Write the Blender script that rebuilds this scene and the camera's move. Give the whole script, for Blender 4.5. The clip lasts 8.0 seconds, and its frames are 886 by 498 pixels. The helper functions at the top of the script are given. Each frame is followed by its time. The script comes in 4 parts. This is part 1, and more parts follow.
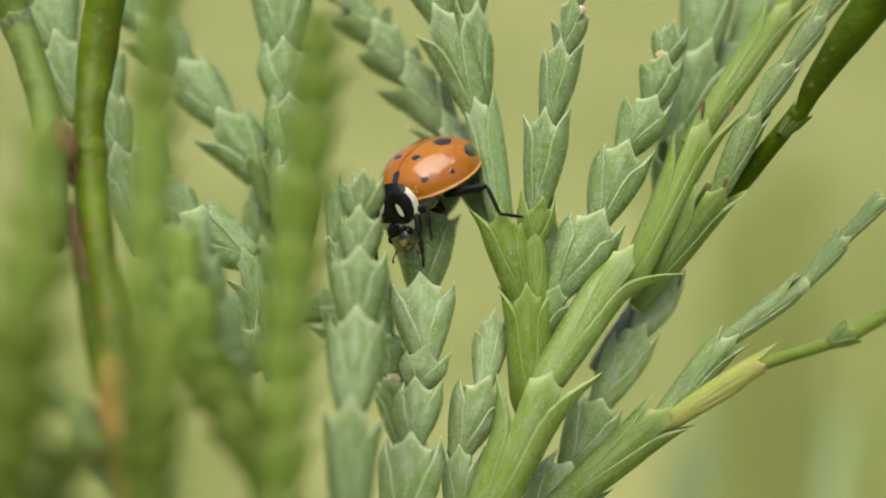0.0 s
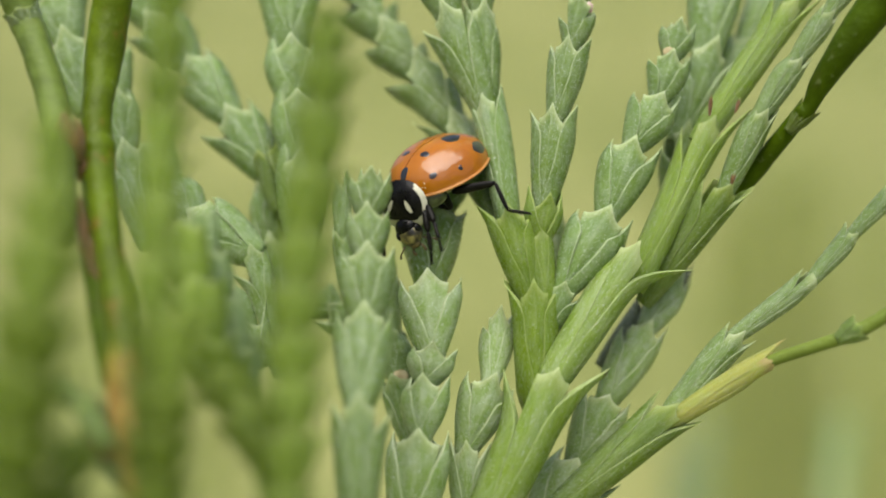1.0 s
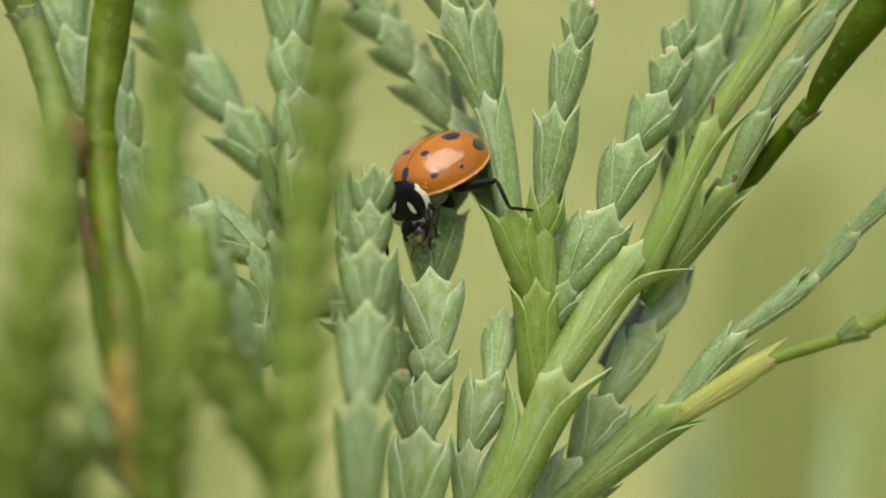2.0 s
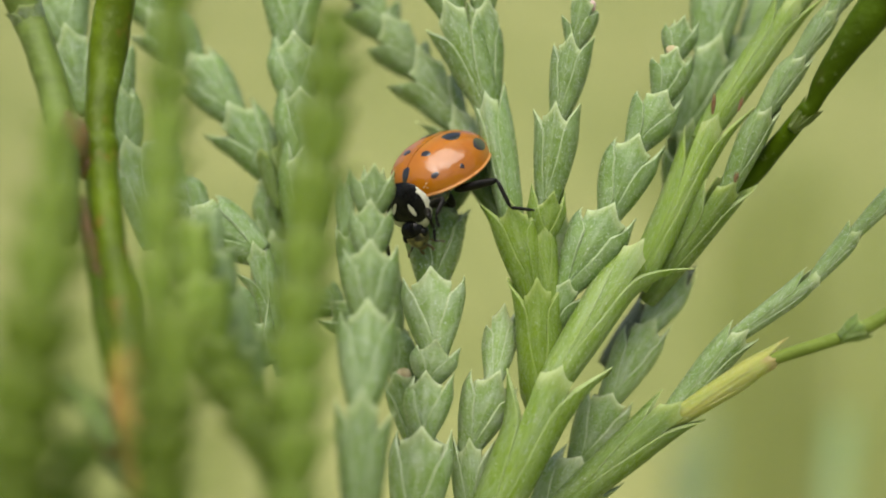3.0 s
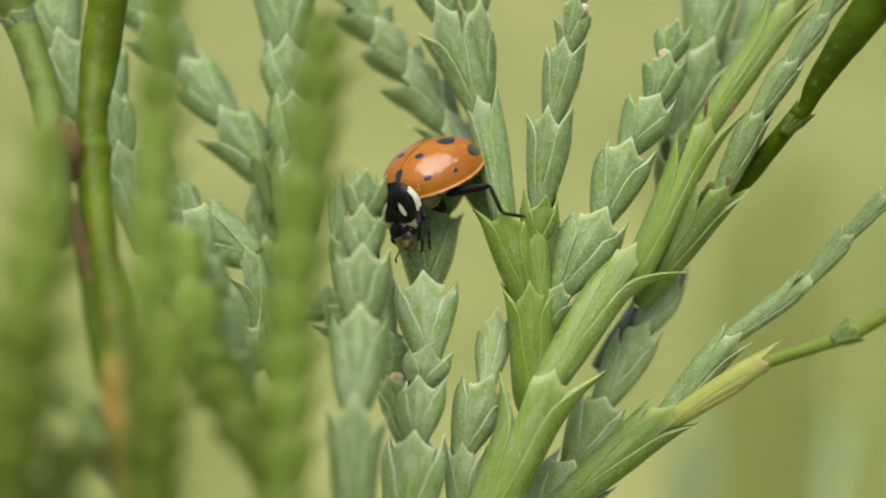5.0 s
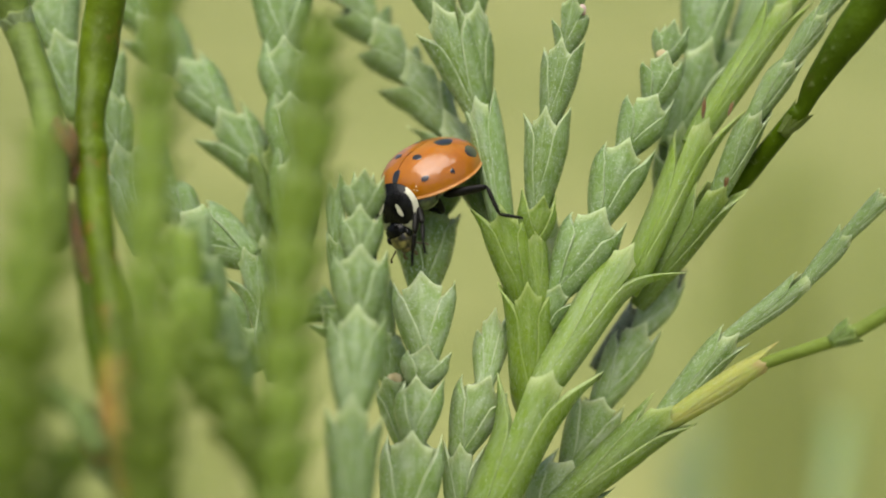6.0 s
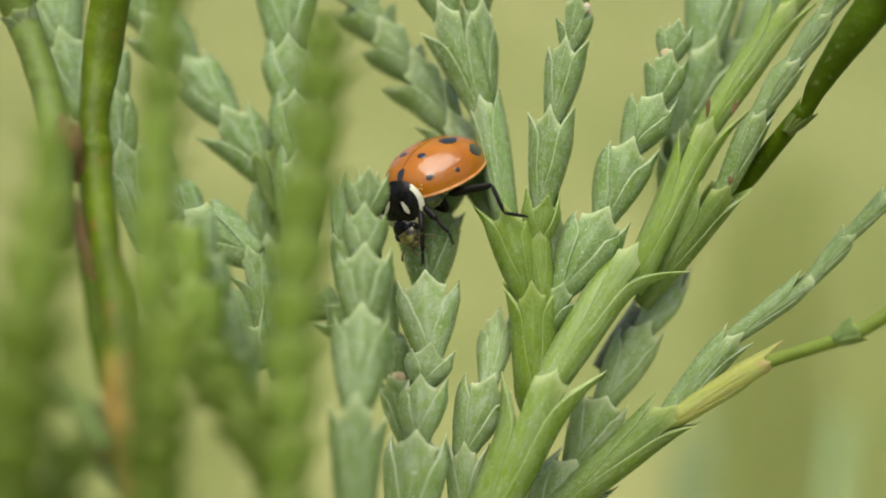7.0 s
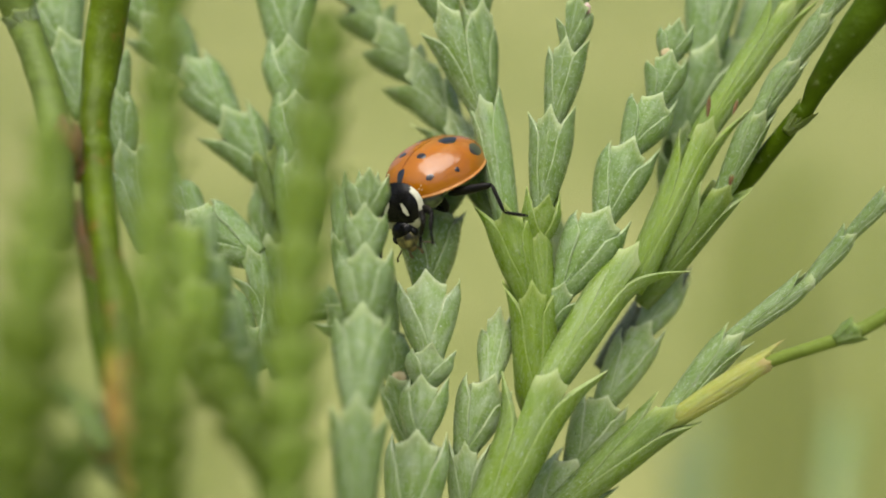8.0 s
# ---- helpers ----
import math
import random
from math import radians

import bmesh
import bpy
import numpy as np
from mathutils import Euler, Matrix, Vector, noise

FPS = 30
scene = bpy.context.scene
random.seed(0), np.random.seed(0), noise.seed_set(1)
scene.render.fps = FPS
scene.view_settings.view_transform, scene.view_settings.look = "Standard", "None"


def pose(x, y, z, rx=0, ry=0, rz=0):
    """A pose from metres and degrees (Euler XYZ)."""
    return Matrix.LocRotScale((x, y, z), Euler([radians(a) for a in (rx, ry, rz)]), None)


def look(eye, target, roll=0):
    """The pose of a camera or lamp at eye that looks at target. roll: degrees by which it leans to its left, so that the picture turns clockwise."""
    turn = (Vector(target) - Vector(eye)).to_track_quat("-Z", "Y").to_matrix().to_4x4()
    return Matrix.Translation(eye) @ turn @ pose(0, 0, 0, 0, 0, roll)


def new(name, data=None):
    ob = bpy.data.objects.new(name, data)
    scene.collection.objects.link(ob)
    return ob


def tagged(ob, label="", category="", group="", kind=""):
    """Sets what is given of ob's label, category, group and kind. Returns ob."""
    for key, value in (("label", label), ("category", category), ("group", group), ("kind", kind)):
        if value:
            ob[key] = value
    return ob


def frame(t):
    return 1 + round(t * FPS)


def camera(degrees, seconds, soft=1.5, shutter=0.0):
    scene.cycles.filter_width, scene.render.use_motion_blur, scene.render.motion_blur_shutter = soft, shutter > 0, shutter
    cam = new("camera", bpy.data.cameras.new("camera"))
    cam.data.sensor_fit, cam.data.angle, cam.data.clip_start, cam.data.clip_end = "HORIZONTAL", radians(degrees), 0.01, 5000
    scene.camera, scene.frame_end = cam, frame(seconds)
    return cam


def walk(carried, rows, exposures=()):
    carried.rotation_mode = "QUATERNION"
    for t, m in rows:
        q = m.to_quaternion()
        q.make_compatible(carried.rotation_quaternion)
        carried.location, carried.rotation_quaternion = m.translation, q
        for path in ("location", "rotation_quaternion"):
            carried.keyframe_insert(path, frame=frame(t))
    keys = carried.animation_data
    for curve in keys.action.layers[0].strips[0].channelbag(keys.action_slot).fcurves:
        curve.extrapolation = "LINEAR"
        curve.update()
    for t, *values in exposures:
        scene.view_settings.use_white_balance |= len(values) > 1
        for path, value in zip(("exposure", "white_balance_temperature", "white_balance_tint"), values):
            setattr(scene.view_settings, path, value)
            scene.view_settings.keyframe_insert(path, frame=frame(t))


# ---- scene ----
D = 0.07315                                   # from the camera to the ladybug's twig
FAN = pose(0, 0, 0.45, -14, 0, 0)             # the shrub's fan of sprays, square to the line of sight: x right, y away, z up
cam = camera(30.0, 8.0, soft=1.9)
cam.data.dof.use_dof = True                   # a macro lens with a shallow depth of field
cam.data.dof.focus_distance = D - 0.0010
cam.data.dof.aperture_fstop = 18.0
SWAY = [  # seconds, millimetres right and up, roll
    (0, 0.315, 0.169, 0.09),
    (0.5, 0.025, 0.067, -0.06),
    (1, 0, 0, 0),
    (1.5, -0.055, -0.036, 0.01),
    (3, -0.137, -0.073, 0.01),
    (3.5, -0.152, -0.031, 0),
    (4, -0.225, -0.043, -0.07),
    (4.5, -0.015, 0.027, 0.03),
    (6, 0.279, 0.136, 0.13),
    (6.5, -0.076, -0.038, 0),
    (7, 0.099, 0.071, 0.05),
    (7.5, -0.281, -0.151, -0.09),
    (8, 0.075, 0.067, 0.12),
]
walk(cam, [(t, FAN @ pose(x / 1000, -D, z / 1000, 90, r, 0)) for t, x, z, r in SWAY], exposures=[(0, 0.43), (8, 0.43)])

# ---------------------------------------------------------------- light
world = bpy.data.worlds.new("sky")
scene.world = world
world.use_nodes = True
nt = world.node_tree
sky = nt.nodes.new("ShaderNodeTexSky")
sky.sky_type = "NISHITA"
sky.sun_disc = False
sky.sun_elevation, sky.sun_rotation = radians(58), radians(200)
sky.dust_density, sky.air_density = 4.0, 1.0
nt.links.new(sky.outputs[0], nt.nodes["Background"].inputs[0])
nt.nodes["Background"].inputs[1].default_value = 0.10
sun = new("sun", bpy.data.lights.new("sun", "SUN"))
sun.data.energy, sun.data.angle, sun.data.color = 3.45, radians(68), (1.0, 0.98, 0.90)
sun.matrix_basis = look((-0.08, -0.30, 1.6), (0, 0, 0.4))


# ---------------------------------------------------------------- materials
class Nodes:
    """A short way to write a node material."""

    def __init__(self, name, rough=0.5, spec=0.5, coat=0.0):
        self.mat = bpy.data.materials.new(name)
        self.mat.use_nodes = True
        self.tree = self.mat.node_tree
        self.bsdf = self.tree.nodes["Principled BSDF"]
        self.bsdf.inputs["Roughness"].default_value = rough
        self.bsdf.inputs["Specular IOR Level"].default_value = spec
        self.bsdf.inputs["Coat Weight"].default_value = coat
        self.bsdf.inputs["Coat Roughness"].default_value = 0.09
        self.bsdf.inputs["Coat IOR"].default_value = 1.6
        self.coord = self.tree.nodes.new("ShaderNodeTexCoord")
        self.info = self.tree.nodes.new("ShaderNodeObjectInfo")

    def put(self, socket, value):
        if hasattr(value, "is_output"):
            self.tree.links.new(value, socket)
        elif isinstance(value, tuple) and len(value) == 3 and socket.type == "RGBA":
            socket.default_value = (*value, 1)
        else:
            socket.default_value = value

    def noise(self, scale, detail=3, vector=None, rough=0.55, shift=True):
        n = self.tree.nodes.new("ShaderNodeTexNoise")
        n.inputs["Scale"].default_value, n.inputs["Detail"].default_value, n.inputs["Roughness"].default_value = scale, detail, rough
        v = vector or self.coord.outputs["Object"]
        if shift:
            add = self.tree.nodes.new("ShaderNodeVectorMath")
            mul = self.math("MULTIPLY", self.info.outputs["Random"], 37.0)
            self.put(add.inputs[0], v)
            self.tree.links.new(mul, add.inputs[1])
            v = add.outputs[0]
        self.put(n.inputs["Vector"], v)
        return n.outputs["Fac"]

    def math(self, op, a, b=0.0, c=0.0, clamp=False):
        n = self.tree.nodes.new("ShaderNodeMath")
        n.operation, n.use_clamp = op, clamp
        for s, v in zip(n.inputs, (a, b, c)):
            self.put(s, v)
        return n.outputs[0]

    def band(self, value, low, high):
        n = self.tree.nodes.new("ShaderNodeMapRange")
        n.interpolation_type = "SMOOTHSTEP"
        self.put(n.inputs["Value"], value)
        n.inputs["From Min"].default_value, n.inputs["From Max"].default_value = low, high
        return n.outputs["Result"]

    def mix(self, fac, a, b, kind="MIX"):
        n = self.tree.nodes.new("ShaderNodeMix")
        n.data_type, n.blend_type = "RGBA", kind
        self.put(n.inputs[0], fac)
        self.put(n.inputs[6], a)
        self.put(n.inputs[7], b)
        return n.outputs[2]

    def uv(self):
        n = self.tree.nodes.new("ShaderNodeSeparateXYZ")
        self.put(n.inputs[0], self.coord.outputs["UV"])
        return n.outputs[0], n.outputs[1]

    def bump(self, height, strength, distance):
        n = self.tree.nodes.new("ShaderNodeBump")
        n.inputs["Strength"].default_value, n.inputs["Distance"].default_value = strength, distance
        self.put(n.inputs["Height"], height)
        self.put(self.bsdf.inputs["Normal"], n.outputs[0])

    def colour(self, c):
        self.put(self.bsdf.inputs["Base Color"], c)
        return self.mat

    def through_light(self, c, share):
        """Lets some light shine through, as through a thin leaf."""
        t = self.tree.nodes.new("ShaderNodeBsdfTranslucent")
        m = self.tree.nodes.new("ShaderNodeMixShader")
        self.put(t.inputs[0], c)
        m.inputs[0].default_value = share
        out = self.tree.nodes["Material Output"]
        self.tree.links.new(self.bsdf.outputs[0], m.inputs[1])
        self.tree.links.new(t.outputs[0], m.inputs[2])
        self.tree.links.new(m.outputs[0], out.inputs[0])


def leaf_material(name, body, body2, bloom, edge, tip, wax=0.5, share=0.12, gloss=0.32):
    """Scale leaf: green flesh, a waxy grey bloom in patches, a pale keel and margin, a yellowish tip. uv: x across, y along."""
    n = Nodes(name, rough=0.36, spec=1.5 * gloss, coat=0.3 * gloss)
    n.bsdf.inputs["Coat Roughness"].default_value = 0.11
    n.bsdf.inputs["Coat IOR"].default_value = 1.6
    across, along = n.uv()
    off = n.math("ABSOLUTE", n.math("SUBTRACT", n.math("MULTIPLY", across, 2.0), 1.0))
    big = n.noise(2.2, 3)
    fine = n.noise(16, 4, rough=0.7)
    c = n.mix(n.band(big, 0.35, 0.65), body, body2)
    bloomed = n.math("MULTIPLY_ADD", n.info.outputs["Random"], 0.9 * wax, 0.5 * wax)
    c = n.mix(n.math("MULTIPLY", n.band(n.noise(3.5, 5, rough=0.65), 0.36, 0.66), bloomed, clamp=True), c, bloom)
    # pale wax specks, with some white sheen and glints painted into their colour
    c = n.mix(n.math("MULTIPLY", n.band(n.noise(11, 4, rough=0.65), 0.46, 0.74), 0.55 * wax), c, (0.57, 0.65, 0.51))
    c = n.mix(n.math("MULTIPLY", n.band(n.noise(34, 3, rough=0.75), 0.57, 0.66), min(1.0, 1.7 * wax)), c, (0.74, 0.80, 0.66))
    c = n.mix(n.math("MULTIPLY", n.band(n.noise(7, 5, rough=0.7), 0.56, 0.72), 0.45), c, n.mix(0.55, c, (0.05, 0.10, 0.02)))
    sep = n.tree.nodes.new("ShaderNodeVectorMath")
    sep.operation = "MULTIPLY"
    n.put(sep.inputs[0], n.coord.outputs["Object"])
    sep.inputs[1].default_value = (14, 14, 1.6)
    streak = n.noise(1.0, 4, sep.outputs[0], rough=0.6)
    c = n.mix(n.math("MULTIPLY", n.band(streak, 0.42, 0.62), 0.55), c, n.mix(0.6, c, body2))
    c = n.mix(n.math("MULTIPLY", n.band(n.noise(22, 1), 0.735, 0.76), 0.7), c, (0.03, 0.03, 0.02))
    margin = n.math("MULTIPLY", n.band(off, 0.93, 0.99), n.band(along, 0.08, 0.4))
    c = n.mix(n.math("MULTIPLY", margin, 0.52), c, edge)
    keel = n.math("MULTIPLY", n.math("SUBTRACT", 1.0, n.band(off, 0.02, 0.10)), n.band(along, 0.05, 0.3))
    c = n.mix(n.math("MULTIPLY", keel, 0.16), c, edge)
    c = n.mix(n.math("MULTIPLY", n.band(along, 0.86, 0.99), 0.5), c, tip)
    c = n.mix(n.math("MULTIPLY", n.band(along, 0.955, 1.0), 0.42), c, edge)
    c = n.mix(n.math("MULTIPLY", n.band(n.info.outputs["Random"], 0.0, 1.0), 0.22), c, n.mix(0.5, c, body))
    n.colour(c)
    n.through_light(n.mix(0.6, c, (0.36, 0.54, 0.03)), 1.6 * share)
    n.bump(n.math("ADD", n.math("ADD", n.math("MULTIPLY", fine, 0.5), n.math("MULTIPLY", streak, 0.6)), n.math("MULTIPLY", n.noise(34, 3), 0.55)), 0.7, 0.00012)
    n.put(n.bsdf.inputs["Roughness"], n.math("ADD", n.math("MULTIPLY", fine, 0.36), 0.10))
    n.put(n.bsdf.inputs["Coat Weight"], n.math("MULTIPLY", n.band(n.noise(5, 5, rough=0.7), 0.42, 0.60), 3.0 * gloss))   # glistening patches of resin and dew
    glint = n.tree.nodes.new("ShaderNodeBump")
    glint.inputs["Strength"].default_value, glint.inputs["Distance"].default_value = 1.0, 0.00016
    n.put(glint.inputs["Height"], n.noise(16, 4, rough=0.75))
    n.put(n.bsdf.inputs["Coat Normal"], glint.outputs[0])
    return n.mat


GLAUCOUS = leaf_material("glaucous_leaf", (0.175, 0.290, 0.048), (0.115, 0.215, 0.024), (0.37, 0.475, 0.30), (0.54, 0.63, 0.39), (0.50, 0.58, 0.26), wax=0.40)
SAGE = leaf_material("sage_green_leaf", (0.150, 0.245, 0.034), (0.098, 0.180, 0.016), (0.31, 0.405, 0.22), (0.56, 0.64, 0.38), (0.50, 0.58, 0.26), wax=0.42)
FRESH = leaf_material("fresh_leaf", (0.160, 0.255, 0.022), (0.110, 0.190, 0.011), (0.34, 0.44, 0.19), (0.50, 0.58, 0.26), (0.44, 0.52, 0.12), wax=0.28, share=0.2)
PALE = leaf_material("waxy_leaf", (0.27, 0.40, 0.10), (0.20, 0.33, 0.06), (0.60, 0.69, 0.49), (0.70, 0.76, 0.52), (0.60, 0.67, 0.32), wax=0.50, share=0.15)
YOUNG = leaf_material("young_stem_leaf", (0.230, 0.355, 0.020), (0.160, 0.268, 0.009), (0.38, 0.49, 0.18), (0.46, 0.55, 0.20), (0.50, 0.57, 0.20), wax=0.26, share=0.2)
DUSKY = leaf_material("dusky_leaf", (0.215, 0.245, 0.055), (0.175, 0.208, 0.042), (0.24, 0.27, 0.08), (0.28, 0.30, 0.10), (0.28, 0.29, 0.08), wax=0.1, gloss=0.1)
BRIGHT = leaf_material("bright_green_leaf", (0.235, 0.350, 0.024), (0.185, 0.290, 0.016), (0.32, 0.44, 0.10), (0.48, 0.58, 0.20), (0.56, 0.64, 0.24), wax=0.30, share=0.24, gloss=0.1)
LUSH = leaf_material("lush_leaf", (0.170, 0.250, 0.014), (0.128, 0.198, 0.009), (0.22, 0.31, 0.07), (0.38, 0.47, 0.12), (0.46, 0.54, 0.16), wax=0.15, share=0.22, gloss=0.1)
DEEP = leaf_material("deep_green_leaf", (0.105, 0.160, 0.030), (0.085, 0.135, 0.022), (0.17, 0.24, 0.05), (0.22, 0.29, 0.07), (0.28, 0.34, 0.06), wax=0.35)
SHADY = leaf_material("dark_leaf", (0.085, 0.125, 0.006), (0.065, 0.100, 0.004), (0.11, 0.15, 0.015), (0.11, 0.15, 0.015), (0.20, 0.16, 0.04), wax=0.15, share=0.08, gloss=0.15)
GREYED = leaf_material("old_grey_leaf", (0.10, 0.13, 0.085), (0.075, 0.10, 0.06), (0.27, 0.31, 0.27), (0.33, 0.36, 0.27), (0.30, 0.28, 0.18), wax=0.7)
BUD = leaf_material("yellow_bud_leaf", (0.36, 0.43, 0.07), (0.44, 0.43, 0.08), (0.58, 0.62, 0.22), (0.60, 0.56, 0.24), (0.46, 0.20, 0.15), wax=0.2, share=0.2)
TAWNY = leaf_material("dry_leaf", (0.29, 0.115, 0.025), (0.14, 0.055, 0.015), (0.40, 0.25, 0.13), (0.42, 0.28, 0.16), (0.25, 0.07, 0.04), wax=0.2)


def stem_material(name, green, brown, low, high):
    n = Nodes(name, rough=0.5)
    c = n.mix(n.band(n.noise(300, 4, shift=False), low, high), green, brown)
    c = n.mix(n.math("MULTIPLY", n.band(n.noise(1800, 3, shift=False), 0.5, 0.7), 0.4), c, n.mix(0.5, c, (0.5, 0.5, 0.3)))
    n.bump(n.noise(1500, 4, shift=False), 0.5, 0.0001)
    return n.colour(c)


STEM = stem_material("green_stem", (0.19, 0.27, 0.05), (0.13, 0.20, 0.035), 0.4, 0.65)
BARK = stem_material("brown_bark", (0.16, 0.10, 0.06), (0.09, 0.06, 0.045), 0.4, 0.6)


def plain(name, colour, rough=0.4, spec=0.5, coat=0.0, other=None, scale=3000.0, bump=0.0):
    n = Nodes(name, rough, spec, coat)
    f = n.noise(scale, 4, shift=False)
    n.colour(n.mix(n.band(f, 0.35, 0.7), colour, other or tuple(0.8 * v for v in colour)))
    if bump:
        n.bump(f, bump, 0.00003)
    return n.mat


def mottled_stem(name, upper, lower, russet, top, bottom, gloss=0.15):
    """A shoot that ripens from green to orange down its length, with brown stains and pale flecks."""
    n = Nodes(name, rough=0.42, spec=gloss)
    v = n.coord.outputs["Object"]
    z = n.tree.nodes.new("ShaderNodeSeparateXYZ")
    n.put(z.inputs[0], v)
    blot = n.noise(420, 4, v, shift=False)
    ripe = n.band(n.math("MULTIPLY_ADD", n.math("SUBTRACT", blot, 0.5), 0.006, z.outputs[2]), bottom, top)
    c = n.mix(ripe, lower, n.mix(n.band(blot, 0.35, 0.65), upper, tuple(0.62 * k for k in upper)))
    c = n.mix(n.math("MULTIPLY", n.band(n.noise(700, 5, v, shift=False), 0.56, 0.68), 0.55), c, russet)
    c = n.mix(n.math("MULTIPLY", n.band(n.noise(2600, 3, v, shift=False), 0.60, 0.72), 0.15), c, n.mix(0.5, c, (0.5, 0.55, 0.3)))
    n.bump(n.math("ADD", n.noise(900, 4, v, shift=False), n.noise(2600, 3, v, shift=False)), 0.6, 0.00012)
    return n.colour(c)


SHOOT = leaf_material("waxy_shoot_leaf", (0.225, 0.345, 0.026), (0.158, 0.265, 0.012), (0.44, 0.54, 0.29), (0.48, 0.57, 0.26), (0.52, 0.59, 0.24), wax=0.32, share=0.18)
OLIVE = mottled_stem("olive_stem", (0.052, 0.090, 0.002), (0.05, 0.080, 0.003), (0.04, 0.050, 0.005), 0.005, -0.02, 0.08)
RIPENING = mottled_stem("ripening_stem", (0.092, 0.140, 0.003), (0.30, 0.19, 0.045), (0.17, 0.09, 0.02), -0.0025, -0.0068)
SAPPY = mottled_stem("sappy_stem", (0.115, 0.165, 0.030), (0.135, 0.185, 0.030), (0.11, 0.15, 0.025), 0.005, -0.004)


def wing_case():
    """Glossy orange shell, finely dimpled and smeared, so that the sky shows broken on it."""
    n = Nodes("orange_wing_case", 0.40, 0.10, 0.95)
    v = n.coord.outputs["Object"]
    n.colour(n.mix(n.band(n.noise(900, 4, v, shift=False), 0.35, 0.7), (0.335, 0.108, 0.001), (0.28, 0.084, 0.001)))
    n.bump(n.noise(900, 4, v, shift=False), 0.05, 0.00003)
    smear = n.noise(1100, 5, v, rough=0.7, shift=False)
    n.put(n.bsdf.inputs["Coat Roughness"], n.math("MULTIPLY_ADD", n.band(smear, 0.35, 0.7), 0.20, 0.06))
    dimple = n.tree.nodes.new("ShaderNodeBump")
    dimple.inputs["Strength"].default_value, dimple.inputs["Distance"].default_value = 0.7, 0.00025
    n.put(dimple.inputs["Height"], n.math("ADD", n.noise(700, 2, v, shift=False), n.math("MULTIPLY", n.noise(4200, 2, v, shift=False), 0.10)))
    n.put(n.bsdf.inputs["Coat Normal"], dimple.outputs[0])
    return n.mat


ELYTRON = wing_case()
RIM = plain("pale_orange_rim", (0.56, 0.27, 0.09), 0.4, 0.4, 0.2, (0.46, 0.17, 0.03))
BLACK = plain("black_shell", (0.004, 0.004, 0.004), 0.25, 0.10, 0.10, (0.007, 0.007, 0.006), 2500, 0.10)
SPOT = plain("black_spot", (0.010, 0.010, 0.012), 0.32, 0.2, 1.0, (0.018, 0.016, 0.015), 1500)
LEG = plain("black_leg", (0.005, 0.0045, 0.004), 0.36, 0.12, 0.0, (0.010, 0.009, 0.007), 4000, 0.4)
CREAM = plain("cream_marking", (0.50, 0.49, 0.37), 0.42, 0.3, 0.1, (0.38, 0.38, 0.27), 1800, 0.1)
# a black underside; the olive paints in the leaves' green reflection
BELLY = plain("belly_painted_reflection", (0.075, 0.095, 0.035), 0.35, 0.5, 0.2, (0.02, 0.02, 0.018), 2500, 0.3)
FACE = plain("mottled_face", (0.012, 0.011, 0.008), 0.35, 0.4, 0.1, (0.24, 0.21, 0.07), 2600, 0.2)
PALP = plain("amber_mouthpart", (0.13, 0.10, 0.03), 0.35, 0.5, 0.1, (0.05, 0.035, 0.015), 3000)
GRIT = plain("pollen_grain", (0.72, 0.66, 0.42), 0.6)


SCAR = plain("dry_scar", (0.52, 0.45, 0.27), 0.7, 0.2, 0.0, (0.40, 0.33, 0.17), 2200, 0.5)
WITHERED = plain("withered_tip", (0.66, 0.55, 0.48), 0.7, 0.2, 0.0, (0.36, 0.20, 0.18), 2600, 0.5)


def turf_material():
    n = Nodes("turf", rough=0.8, spec=0.2)
    v = n.coord.outputs["Object"]
    c = n.mix(n.band(n.noise(1.6, 4, v, shift=False), 0.38, 0.62), (0.175, 0.198, 0.056), (0.274, 0.278, 0.100))
    c = n.mix(n.math("MULTIPLY", n.band(n.noise(9, 5, v, shift=False), 0.45, 0.7), 0.5), c, (0.155, 0.186, 0.050))
    n.bump(n.noise(60, 4, v, shift=False), 0.6, 0.02)
    return n.colour(c)


TURF = turf_material()
def blade_material():
    n = Nodes("grass_blade", rough=0.55, spec=0.3)
    each = n.tree.nodes.new("ShaderNodeNewGeometry").outputs["Random Per Island"]
    c = n.mix(each, (0.188, 0.208, 0.056), (0.278, 0.278, 0.100))
    c = n.mix(n.band(each, 0.90, 0.93), c, (0.38, 0.34, 0.17))
    return n.colour(c)


BLADE = blade_material()


# ---------------------------------------------------------------- building
def part(name, bm, material, parent=None, label="", smooth=True):
    me = bpy.data.meshes.new(name)
    bm.to_mesh(me)
    bm.free()
    if smooth:
        me.polygons.foreach_set("use_smooth", [True] * len(me.polygons))
    me.materials.append(material)
    ob = new(name, me)
    ob.parent = parent
    if label:
        tagged(ob, label)
    return ob


def tube(bm, points, radii, sides=10, closed=True):
    """A round tube along points, with its ends closed."""
    pts = [Vector(p) for p in points]
    rings = []
    side = None
    for i, p in enumerate(pts):
        way = (pts[min(i + 1, len(pts) - 1)] - pts[max(i - 1, 0)]).normalized()
        if side is None:
            side = way.orthogonal().normalized()
        side = (side - way * side.dot(way)).normalized()
        other = way.cross(side)
        r = float(radii[i])
        rings.append([bm.verts.new(p + r * (math.cos(a) * side + math.sin(a) * other)) for a in (2 * math.pi * k / sides for k in range(sides))])
    for a, b in zip(rings, rings[1:]):
        for k in range(sides):
            bm.faces.new((a[k], a[(k + 1) % sides], b[(k + 1) % sides], b[k]))
    if closed:
        bm.faces.new(rings[0][::-1])
        bm.faces.new(rings[-1])


